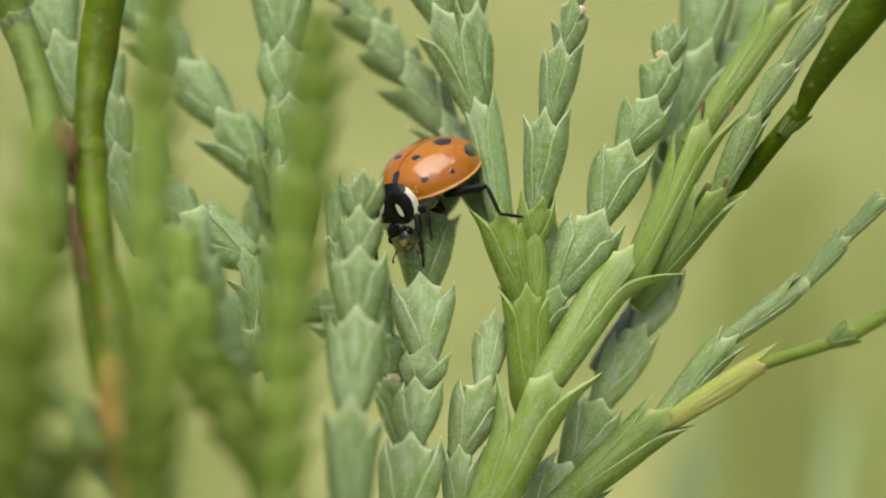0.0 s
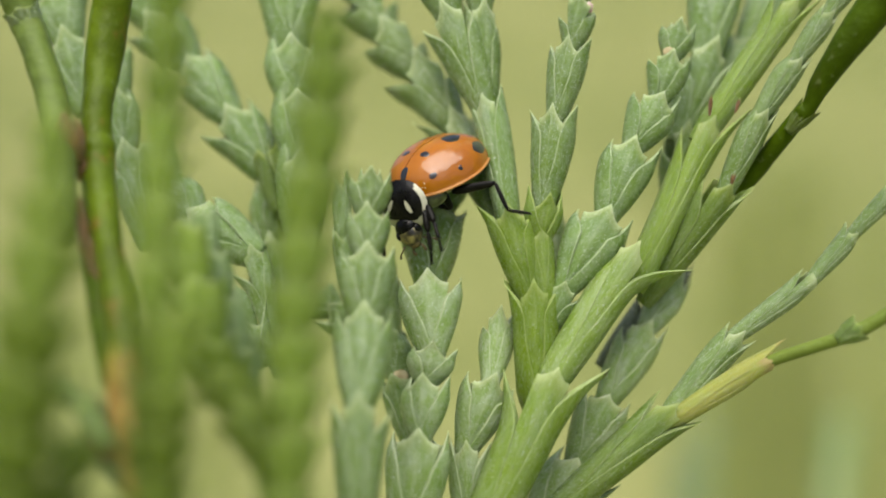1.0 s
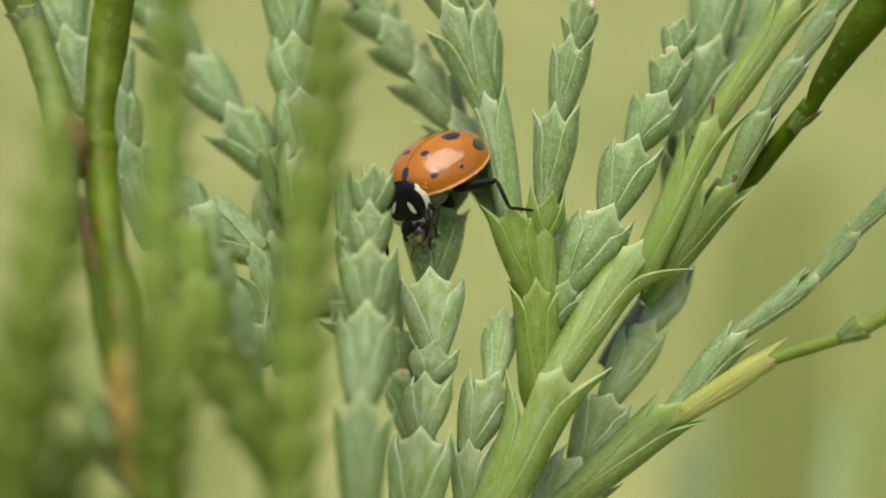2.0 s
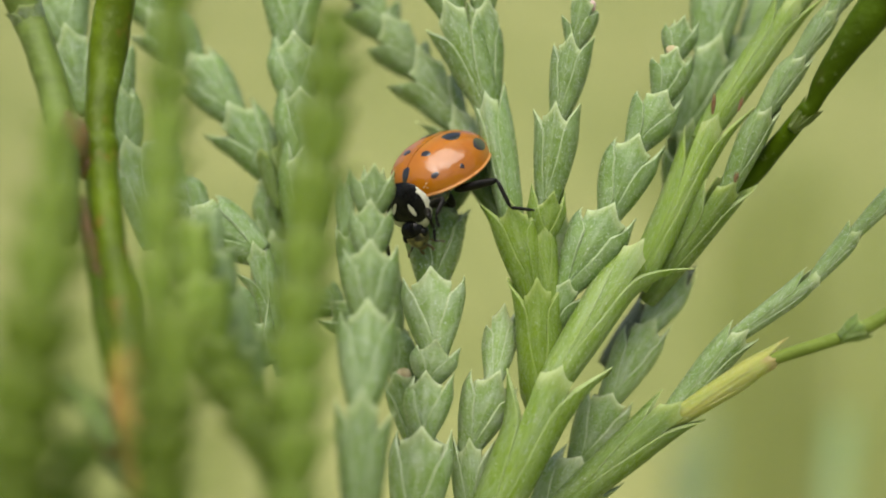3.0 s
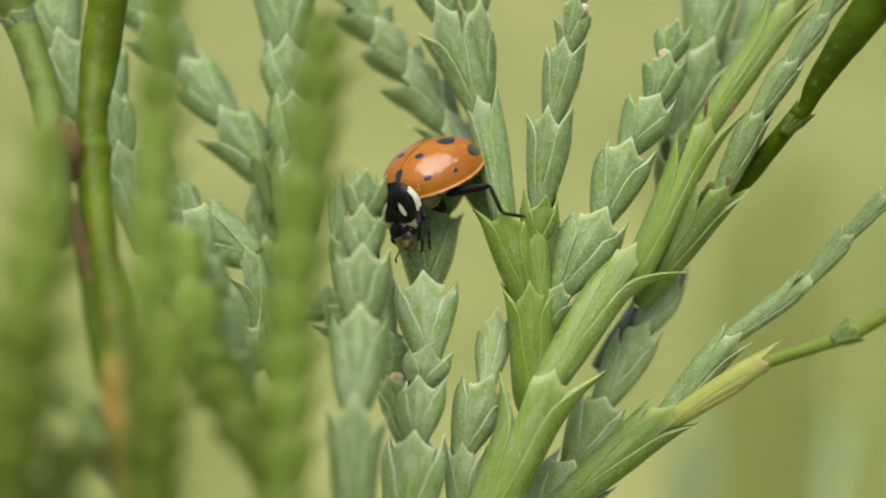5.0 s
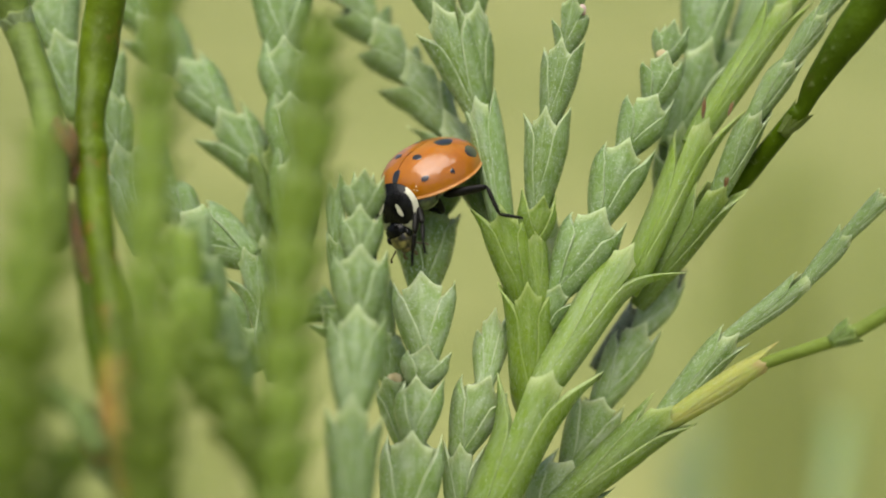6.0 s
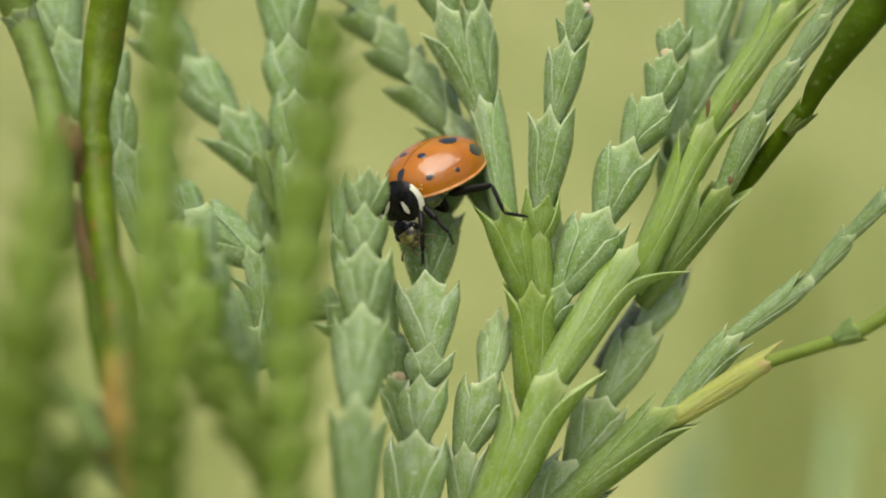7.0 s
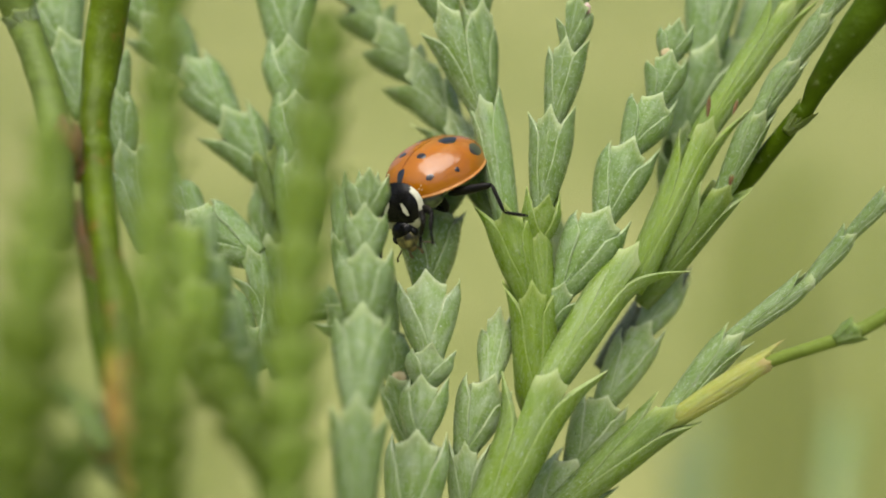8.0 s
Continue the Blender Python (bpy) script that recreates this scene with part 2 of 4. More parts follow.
def smooth_path(points, steps=5):
    """A curve through points (Catmull-Rom); points may have any number of numbers."""
    p = [np.array(q, float) for q in points]
    p = [2 * p[0] - p[1], *p, 2 * p[-1] - p[-2]]
    out = []
    for i in range(1, len(p) - 2):
        for k in range(steps):
            t = k / steps
            out.append(0.5 * (2 * p[i] + (p[i + 1] - p[i - 1]) * t + (2 * p[i - 1] - 5 * p[i] + 4 * p[i + 1] - p[i + 2]) * t * t
                              + (3 * p[i] - p[i - 1] - 3 * p[i + 1] + p[i + 2]) * t ** 3))
    return out + [p[-2]]


def leaf_mesh(kind, seed):
    """One scale leaf in a unit segment: z along the twig, x outwards, y across. A face leaf widens upwards to a pointed crown;
    a side leaf is a folded boat that laps over the face leaves and ends in a free, flaring tip."""
    rnd = random.Random(seed)
    rows, cols = 14, 16
    flare = {"side": 0.17, "hook": 0.40, "horn": 0.62, "face": 0.04, "stem": 0.05, "bud": 0.0}[kind] * rnd.uniform(0.5, 1.5)
    reach = {"side": 1.10, "hook": 1.10, "horn": 1.05, "face": 1.02, "stem": 1.02, "bud": 1.06}[kind] * rnd.uniform(0.96, 1.05)
    lean = rnd.uniform(-0.04, 0.04)
    wave = rnd.uniform(0, 6)
    bm = bmesh.new()
    uv = bm.loops.layers.uv.new("leaf")
    where = {}
    skins = []
    for skin in (0, 1):
        grid = []
        for i in range(rows + 1):
            u = i / rows
            line = []
            for j in range(cols + 1):
                v = 2 * j / cols - 1
                if kind == "face":
                    top = 0.85 + 0.16 * (1 - abs(v)) ** 2.4
                    z = -0.26 + u * (top * reach + 0.26)
                    g = max(0.0, z)
                    half = radians(20 + 34 * min(1, g / 0.8))
                    r = 0.20 + 0.09 * min(1, u / 0.2) + 0.155 * math.sin(1.45 * min(1, g / 0.85)) + flare * u ** 6
                    r += min(1, 2 * g) * (0.024 * math.exp(-(v / 0.20) ** 2) - 0.022 * math.exp(-((abs(v) - 0.52) / 0.24) ** 2) + 0.026 * math.exp(-((abs(v) - 0.93) / 0.10) ** 2))
                    if u > 0.88:
                        r += 0.012
                    thick = 0.08 * (1 - u) + 0.035
                elif kind in ("side", "hook"):
                    z = -0.26 + u * (reach + 0.26)
                    g = max(0.0, z)
                    taper = max(0.0, (g - 0.45) / (reach - 0.45))
                    half = radians(77 - 24 * g) * (1 - taper ** 2.6) + 0.012
                    swell = math.sin(math.pi * min(1, g * 0.85 + 0.10)) ** 0.7
                    r = 0.20 + 0.08 * min(1, u / 0.2) + 0.165 * math.sin(1.5 * min(1, g / 0.75)) + flare * max(0, (g - 0.62) / 0.45) ** 1.6 + 0.012 * swell
                    r += 0.075 * (1 - abs(v)) ** 1.3 * swell + 0.022 * math.exp(-((abs(v) - 0.92) / 0.11) ** 2) * swell
                    thick = 0.08 * (1 - u) + 0.035
                elif kind == "horn":                        # lies along a long shoot as a round ridge, then bends away
                    z = -0.14 + u ** 0.8 * (reach + 0.14)
                    g = max(0.0, z)
                    taper = max(0.0, (g - 0.62) / (reach - 0.62))
                    half = radians(74 - 20 * g) * (1 - taper ** 1.7) + 0.012
                    swell = math.sin(math.pi * min(1, g * 0.80 + 0.12)) ** 0.6
                    r = 0.20 + 0.08 * min(1, u / 0.2) + 0.14 * math.sin(1.5 * min(1, g / 0.75)) + flare * max(0, (g - 0.76) / 0.30) ** 1.5
                    r += (0.095 * (1 - v * v) + 0.022 * math.exp(-((abs(v) - 0.92) / 0.11) ** 2)) * swell
                    thick = 0.10 * (1 - u) + 0.05
                else:
                    z = -0.10 + u * (reach + 0.10)
                    half = radians(52) * (1 - max(0, (u - 0.80) / 0.20) ** 1.6) + 0.01
                    r = 0.35 + 0.10 * u + flare * max(0, (u - 0.7) / 0.3) ** 1.5 + 0.02 * (1 - abs(v))
                    thick = 0.08 * (1 - u) + 0.03
                    if kind == "bud":
                        half = radians(47) * (1 - max(0, (u - 0.50) / 0.50) ** 1.6) + 0.01
                        r = 0.12 + 0.36 * math.sin(math.pi * (0.06 + 0.72 * u)) - 0.20 * u ** 4
                a = v * half
                r += 0.007 * math.sin(8 * u + wave) + 0.016 * noise.noise(Vector((2.2 * v, 5 * u, 3 * wave))) + 0.008 * noise.noise(Vector((6 * v, 13 * u, wave)))
                if skin:
                    r -= thick
                p = bm.verts.new((r * math.cos(a), r * math.sin(a) + lean * u * u, z))
                where[p] = (0.62 + 0.38 * abs(v) if kind == "face" else (v + 1) / 2, u)
                line.append(p)
            grid.append(line)
        skins.append(grid)
    outer, inner = skins

    def quad(*vs):
        f = bm.faces.new(vs)
        for loop in f.loops:
            loop[uv].uv = where[loop.vert]

    for i in range(rows):
        for j in range(cols):
            quad(outer[i][j], outer[i][j + 1], outer[i + 1][j + 1], outer[i + 1][j])
            quad(inner[i][j + 1], inner[i][j], inner[i + 1][j], inner[i + 1][j + 1])
        quad(outer[i][0], outer[i + 1][0], inner[i + 1][0], inner[i][0])
        quad(outer[i + 1][cols], outer[i][cols], inner[i][cols], inner[i + 1][cols])
    for j in range(cols):
        quad(outer[rows][j], outer[rows][j + 1], inner[rows][j + 1], inner[rows][j])
        quad(outer[0][j + 1], outer[0][j], inner[0][j], inner[0][j + 1])
    bmesh.ops.recalc_face_normals(bm, faces=bm.faces)
    me = bpy.data.meshes.new("scale_leaf")
    bm.to_mesh(me)
    bm.free()
    me.polygons.foreach_set("use_smooth", [True] * len(me.polygons))
    return me


LEAVES = {}


def leaf(kind, material, rnd):
    key = (kind, material.name, rnd.randrange(5))
    if key not in LEAVES:
        LEAVES[key] = leaf_mesh(kind, 7 * key[2] + len(kind))
        LEAVES[key].materials.append(material)
    return LEAVES[key]


def twig(branch, nodes, material=GLAUCOUS, stem=STEM, turn=0.0, sort="side", label="", last=True):
    """A twig of scale leaves under a branch. nodes: x, y, z and width in millimetres, from its foot to its tip; four leaves to each stretch."""
    rnd = random.Random(str(nodes[0]) + str(len(nodes)))
    pts = [Vector(n[:3]) / 1000 for n in nodes]
    wide = [n[3] / 1000 for n in nodes]
    bm = bmesh.new()
    path = smooth_path([(*p, w) for p, w in zip(pts, wide)], 5)
    if last:
        path = path[:-3]
    tube(bm, [tuple(q[:3]) for q in path], [0.19 * q[3] for q in path], 9)
    axis = part("twig", bm, stem, branch, label)
    for i in range(len(pts) - 1):
        a, b = pts[i], pts[i + 1]
        way = (b - a).normalized()
        length, w = (b - a).length * 1.03, 0.91 * wide[i + 1]
        front = Vector((0, -1, 0))
        front = (front - way * front.dot(way)).normalized()
        twist = radians(turn + rnd.uniform(-12, 12))
        for k in range(4):
            ang = twist + k * math.pi / 2 + radians(rnd.uniform(-5, 5))
            out = Matrix.Rotation(ang, 3, way) @ front
            along = (way + 0.04 * Vector((rnd.uniform(-1, 1), rnd.uniform(-1, 1), rnd.uniform(-1, 1)))).normalized()
            out = (out - along * out.dot(along)).normalized()
            across = along.cross(out)
            kind = sort if sort in ("stem", "bud") else ("face" if k % 2 == 0 else sort)
            if kind == "hook" and length > 1.7 * w:
                kind = "horn"
            k1, k2 = rnd.uniform(0.95, 1.05), rnd.uniform(0.95, 1.05)
            m = Matrix.Identity(4)
            for c, (v, s) in enumerate(((out, w * k1), (across, w * k1), (along, length * k2))):
                m[0][c], m[1][c], m[2][c] = v * s
            m.translation = a - way * 0.03 * length
            ob = new("scale_leaf", leaf(kind, material, rnd))
            ob.parent = axis
            ob.matrix_basis = m
    return axis


def scale_mesh(side, up, out, crown, waist, stout, material, seed):
    """One leaf of a cup of four, in units of the cup's width and length: x right, y back, z along the twig. side 0: the face leaf, which widens
    upwards to a pointed crown; side 1 or -1: a boat that wraps the flank from seam to seam and ends in a free tip, up along and out from the axis."""
    rnd = random.Random(seed)
    rows, cols = 16, 14
    long = stout < 0.53                                 # stout: the cup's width over its length
    flat, wave, lean = 0.88, rnd.uniform(0, 9), rnd.uniform(-0.03, 0.03)
    loose = max(0.30, min(0.74 if not long else 0.80, up - 0.26))      # where the flank leaf leaves the twig
    bend = max(0.15, loose - (0.24 if not long else 0.14))

    def body(u):
        if u < 0:
            return waist * (1 + 1.6 * u)
        b = waist + (1 - waist) * math.sin(math.pi / 2 * min(1, u / 0.82)) ** 1.25
        return b - 0.08 * max(0, min(1, (u - 0.82) / 0.18))

    def seam(u):
        k = max(0.0, min(1.0, u / 0.9))
        return radians(8 + (36 if not long else 28) * k ** 0.9)

    bm = bmesh.new()
    uv = bm.loops.layers.uv.new("leaf")
    where, skins = {}, []
    for skin in (0, 1):
        grid = []
        for i in range(rows + 1):
            s = i / rows
            line = []
            for j in range(cols + 1):
                v = math.sin(math.pi / 2 * (2 * j / cols - 1))
                if side == 0:
                    top = 1 + min(1, stout) * (-0.12 + 0.03 * v * v) + crown * (1 - abs(v)) ** 2.2
                    u = -0.14 + s * (top + 0.14)
                    ang = v * (seam(u) + 0.04)
                    r = 0.5 * body(u) - 0.016 + 0.026 * (1 - v * v) - (0.008 if long else 0.020) * math.exp(-((abs(v) - 0.62) / 0.22) ** 2) * min(1, max(0, 3 * u))
                    r += 0.06 * max(0, (u - 0.68) / 0.3) ** 2
                    thick = 0.09 * (1 - s) + 0.045
                    shift = 0.0
                else:
                    u = -0.14 + (1 - (1 - s) ** 1.15) * (up + 0.14)
                    free = max(0.0, (u - loose) / (up - loose))
                    wrap = (math.pi / 2 - seam(u) + 0.05 + 0.07 * math.sin(6 * u + wave)) * (1 - free ** (1.15 if not long else 1.6)) + 0.05
                    ang = math.pi / 2 + v * wrap
                    full = min(1, max(0, 3 * u + 0.3)) * (1 - free ** 2)
                    r = 0.5 * body(u) + 0.012 + (0.45 if long else 1.0) * full * (0.046 * (1 - v ** 4) + 0.020 * math.exp(-((abs(v) - 0.98) / 0.05) ** 2))
                    thick = (0.10 * (1 - s) + (0.06 if not long else 0.13)) * (1 - 0.88 * free ** 1.5)
                    go = max(0.0, (u - bend) / (up - bend))
                    shift = (out - 0.5 * body(1.0)) * go ** (1.6 if not long else 2.0)
                r += 0.010 * noise.noise(Vector((2 * v, 4 * u, 3 * wave))) + 0.005 * noise.noise(Vector((6 * v, 12 * u, wave)))
                if skin:
                    r -= thick
                x = r * math.sin(ang) + shift
                p = bm.verts.new((x if side == 0 else side * x, -flat * r * math.cos(ang), u + lean * s * s * v))
                where[p] = (0.5 + (0.40 if side == 0 else 0.5) * v, s)
                line.append(p)
            grid.append(line)
        skins.append(grid)
    outer, inner = skins

    def quad(vs, smooth):
        f = bm.faces.new(vs)
        f.smooth = smooth
        for loop in f.loops:
            loop[uv].uv = where[loop.vert]

    for i in range(rows):
        for j in range(cols):
            quad((outer[i][j], outer[i][j + 1], outer[i + 1][j + 1], outer[i + 1][j]), True)
            quad((inner[i][j + 1], inner[i][j], inner[i + 1][j], inner[i + 1][j + 1]), True)
        quad((outer[i][0], outer[i + 1][0], inner[i + 1][0], inner[i][0]), False)
        quad((outer[i + 1][cols], outer[i][cols], inner[i][cols], inner[i + 1][cols]), False)
    for j in range(cols):
        quad((outer[rows][j], outer[rows][j + 1], inner[rows][j + 1], inner[rows][j]), False)
        quad((outer[0][j + 1], outer[0][j], inner[0][j], inner[0][j + 1]), False)
    bmesh.ops.recalc_face_normals(bm, faces=bm.faces)
    me = bpy.data.meshes.new("scale_leaf")
    bm.to_mesh(me)
    bm.free()
    me.materials.append(material)
    return me


def spray(branch, nodes, tips, material=GLAUCOUS, stem=STEM, turn=0.0, waist=0.6, label=""):
    """A twig of cups of scale leaves. nodes: x, y, z and width in millimetres, foot to tip. tips, for each cup: how far the two flank leaves'
    tips lie along and out (left, then right; in lengths and widths of the cup), and how high the face leaf's crown stands."""
    rnd = random.Random(str(nodes[0]) + str(len(nodes)))
    pts = [Vector(n[:3]) / 1000 for n in nodes]
    bm = bmesh.new()
    path = smooth_path([(*p, n[3] / 1000) for p, n in zip(pts, nodes)], 5)[:-1]
    tube(bm, [tuple(q[:3]) for q in path], [0.20 * waist * q[3] for q in path], 9)
    axis = part("twig", bm, stem, branch, label)
    for i in range(len(pts) - 1):
        a, b = pts[i], pts[i + 1]
        way = (b - a).normalized()
        length, w = (b - a).length, nodes[i + 1][3] / 1000
        front = Vector((0, -1, 0))
        front = (front - way * front.dot(way)).normalized()
        front = Matrix.Rotation(radians(rnd.uniform(-4, 4) - turn), 3, way) @ front
        right = way.cross(front)
        lu, lo, ru, ro, crown = tips[i]
        for k in range(4):
            side, up, out = ((0, 1, 0), (1, ru, ro), (0, 1, 0), (-1, lu, lo))[k]
            sign = -1 if k == 2 else 1
            ob = new("scale_leaf", scale_mesh(side, up, out, crown, waist, w / length, material, rnd.random()))
            m = Matrix.Identity(4)
            for c, (v, s) in enumerate(((right * sign, w), (-front * sign, w), (way, length))):
                m[0][c], m[1][c], m[2][c] = v * s
            m.translation = a
            ob.parent = axis
            ob.matrix_basis = m
    return axis


def limb(branch, points, material=STEM, label=""):
    """A bare stem; points: x, y, z and width in millimetres."""
    bm = bmesh.new()
    path = smooth_path(points, 12)
    tube(bm, [tuple(q[:3] / 1000) for q in path], [q[3] / 2000 for q in path], 18)
    bm.normal_update()
    rough = 0.06 * min(q[3] for q in path) / 1000
    for v in bm.verts:                                  # knobs and shallow ridges
        v.co += v.normal * rough * (noise.noise(v.co * 420) + 0.6 * noise.noise(v.co * 1300))
    return part("stem", bm, material, branch, label)


def scar(branch, at, size, material, label):
    """A rough dry patch; at and size in millimetres."""
    bm = bmesh.new()
    bmesh.ops.create_icosphere(bm, subdivisions=3, radius=1.0)
    for v in bm.verts:
        k = 1 + 0.25 * noise.noise(v.co * 1.7 + Vector(at))
        v.co = Vector(at) / 1000 + Vector((v.co.x * size[0], v.co.y * size[1], v.co.z * size[2])) * k / 1000
    return part("scar", bm, material, branch, label)


def branch(label):
    b = tagged(new("juniper_branch"), label, "branch", "juniper branches")
    b.matrix_basis = FAN
    return b


# ---------------------------------------------------------------- ground
def grid_sheet(name, size, cells, material):
    bm = bmesh.new()
    steps = [size * (abs(k) / cells) ** 3 * (1 if k > 0 else -1) for k in range(-cells, cells + 1)]
    vs = [[bm.verts.new((x, y, -0.001 + 0.02 * noise.noise(Vector((x, y, 0)) * 1.5) if max(abs(x), abs(y)) < 20 else 0)) for x in steps] for y in steps]
    for i in range(2 * cells):
        for j in range(2 * cells):
            bm.faces.new((vs[i][j], vs[i][j + 1], vs[i + 1][j + 1], vs[i + 1][j]))
    return part(name, bm, material)


def grass(count):
    """Blades of grass on the turf, thinner towards the distance."""
    rng = np.random.default_rng(5)
    r = 0.25 + 7.5 * rng.random(count) ** 0.75
    a = rng.uniform(0, 2 * np.pi, count)
    x, y = r * np.cos(a), r * np.sin(a)
    height, turn, lean = rng.uniform(0.03, 0.085, count), rng.uniform(0, 6.28, count), rng.uniform(0.1, 0.7, count)
    wide = rng.uniform(0.0015, 0.0030, count)
    across = np.stack([np.cos(turn), np.sin(turn), 0 * turn], -1)
    way = np.stack([-np.sin(turn), np.cos(turn), 0 * turn], -1)
    up = np.array([0, 0, 1.0])
    base = np.stack([x, y, np.full(count, -0.012)], -1)
    rows = []
    for k, w in ((0.0, 1.0), (0.5, 0.8), (1.0, 0.0)):
        mid = base + height[:, None] * (k * up + (lean * k * k)[:, None] * way)
        rows += [mid - across * (wide * w)[:, None], mid + across * (wide * w)[:, None]] if w else [mid]
    verts = np.stack(rows, 1).reshape(-1, 3)
    first = 5 * np.arange(count)[:, None]
    quads, tips = first + np.array([0, 1, 3, 2]), first + np.array([2, 3, 4])
    me = bpy.data.meshes.new("grass")
    me.from_pydata(verts.tolist(), [], quads.tolist() + tips.tolist())
    me.materials.append(BLADE)
    return new("grass", me)


ground = tagged(grid_sheet("ground", 2500, 40, TURF), "yellow-green mown turf, far out of focus", "ground", kind="structure")
tagged(grass(45000), "short yellow-green grass on the ground", "grass", kind="stuff")

# ---------------------------------------------------------------- juniper: the fan in focus

fan = branch("fan-shaped spray of grey-green juniper with scale leaves")
limb(fan, [(5.28, 60, -890.05, 13.65), (4.27, 30, -266.48, 8.46), (2.94, 8, -48.78, 4.16), (1.98, 1, -17.97, 2.41)], BARK, "brown woody stem")
limb(fan, [(1.93, 1, -19.23, 2.15), (2.06, 0.5, -14.07, 1.89), (2.54, 0.3, -11.02, 1.51)], STEM, "green shoot")
spray(fan, [(1.6, -2.4, -12.19, 1.93), (4.86, -1.7, -5.45, 2.34), (8.31, -0.6, -0.22, 1.83)], [(0.9, 0.88, 1.14, 0.84, 0.08), (1.05, 0.29, 1.13, 1.42, 0.12)], SHOOT, turn=4, waist=0.8)
spray(fan, [(8.79, -0.1, -0.92, 1.4), (11.85, 0.6, 5.47, 1.56), (15.65, 1.2, 10.9, 1.37), (17.78, 1.6, 13.69, 1.23)], [(0.92, 0.65, 1.2, 0.89, 0.09), (1.04, 0.77, 1.14, 0.66, 0.09), (1.05, 0.55, 1.05, 0.55, 0.12)], YOUNG, turn=4, waist=0.82)
spray(fan, [(4.17, -0.5, -6.43, 1.49), (4.01, -0.8, -1.78, 1.93)], [(1.09, 0.68, 1.04, 0.57, 0.18)], YOUNG, turn=6, waist=0.93)
spray(fan, [(3.82, -0.5, -2.06, 1.49), (2.88, -0.6, 1.56, 1.93)], [(1.16, 0.65, 0.98, 0.49, 0.22)], YOUNG, turn=4, waist=0.6)
spray(fan, [(2.9, 0, 1.33, 1.25), (2.08, 1.0, 6.46, 1.47)], [(1.12, 0.68, 1.12, 0.49, 0.12)], turn=22, waist=0.74)
spray(fan, [(1.88, 1.2, 6.33, 1.27), (0.28, 1.8, 10.58, 2.15), (-0.82, 2.2, 13.67, 2.16)], [(0.95, 0.62, 0.96, 0.49, 0.2), (1.05, 0.55, 1.05, 0.55, 0.12)], SAGE, turn=10, waist=0.55)
spray(fan, [(1.99, 1.4, 6.34, 1.27), (1.7, 2.0, 10.76, 1.64), (1.65, 2.4, 13.71, 1.65)], [(1.14, 0.46, 0.9, 0.34, 0.16), (1.05, 0.55, 1.05, 0.55, 0.12)], SAGE, turn=-14, waist=0.6)
spray(fan, [(4.42, -0.5, 1.81, 0.99), (5.0, 0, 5.7, 1.85), (5.68, 0.4, 8.87, 1.66), (6.24, 0.8, 10.94, 1.47), (6.61, 1, 13.2, 1.17)], [(1.07, 0.66, 1.19, 0.47, 0.2), (1.01, 0.55, 1.2, 0.5, 0.21), (0.68, 0.6, 0.86, 0.41, 0.25), (1.05, 0.55, 1.05, 0.55, 0.12)], SAGE, turn=16, waist=0.5)
spray(fan, [(4.49, -0.9, -2.2, 0.99), (4.28, -0.7, 0.67, 1.04)], [(1.12, 0.43, 1.09, 0.38, 0.12)], YOUNG, waist=0.8)
spray(fan, [(4.28, -0.7, 0.32, 0.94), (4.44, -0.6, 1.96, 1.59)], [(1.47, 0.48, 1.42, 0.44, 0.4)], YOUNG, turn=-10, waist=0.5)
spray(fan, [(4.56, -0.6, -3.69, 0.99), (5.35, -0.7, -1.66, 1.49), (7.18, -0.2, 1.32, 2.54), (8.36, 0.3, 4.39, 2.21), (9.62, 0.7, 6.54, 2.02), (10.24, 1, 8.44, 1.72), (10.59, 1.3, 9.8, 1.48)], [(0.83, 0.53, 1.11, 0.89, 0.23), (0.93, 0.46, 1.15, 0.4, 0.21), (1.04, 0.41, 1.18, 0.56, 0.22), (0.96, 0.55, 1.29, 0.35, 0.21), (0.92, 0.53, 1.17, 0.42, 0.27), (1.11, 0.5, 1.39, 0.47, 0.4)], turn=6, waist=0.45)
spray(fan, [(10.38, 1.1, 8.86, 0.66), (10.62, 1.4, 9.96, 0.92)], [(1.23, 0.36, 1.32, 0.24, 0.35)], PALE, waist=0.7)
spray(fan, [(9.44, 1.1, -1.8, 1.17), (12.47, -0.2, 2.77, 1.65)], [(0.95, 0.58, 1.1, 0.65, 0.12)], FRESH, turn=-8, waist=0.62)
spray(fan, [(12.5, 0, 2.58, 1.1), (14.01, -0.2, 5.93, 1.25), (15.53, 0, 8.23, 1.2), (17.0, 0.2, 10.3, 1.05), (18.55, 0.4, 12.34, 0.96)], [(1.1, 0.2, 1.15, 0.53, 0.14), (1.12, 0.23, 1.24, 0.45, 0.16), (1.16, 0.38, 1.13, 0.37, 0.18), (1.05, 0.55, 1.05, 0.55, 0.12)], SAGE, turn=-8, waist=0.66)
spray(fan, [(4.69, 2.6, -2.05, 0.93), (4.97, 3.0, 0.03, 1.61), (5.38, 3.2, 1.2, 1.15)], [(1.45, 0.48, 1.45, 0.53, 0.32), (1.1, 0.4, 1.24, 0.27, 0.39)], PALE, waist=0.6)
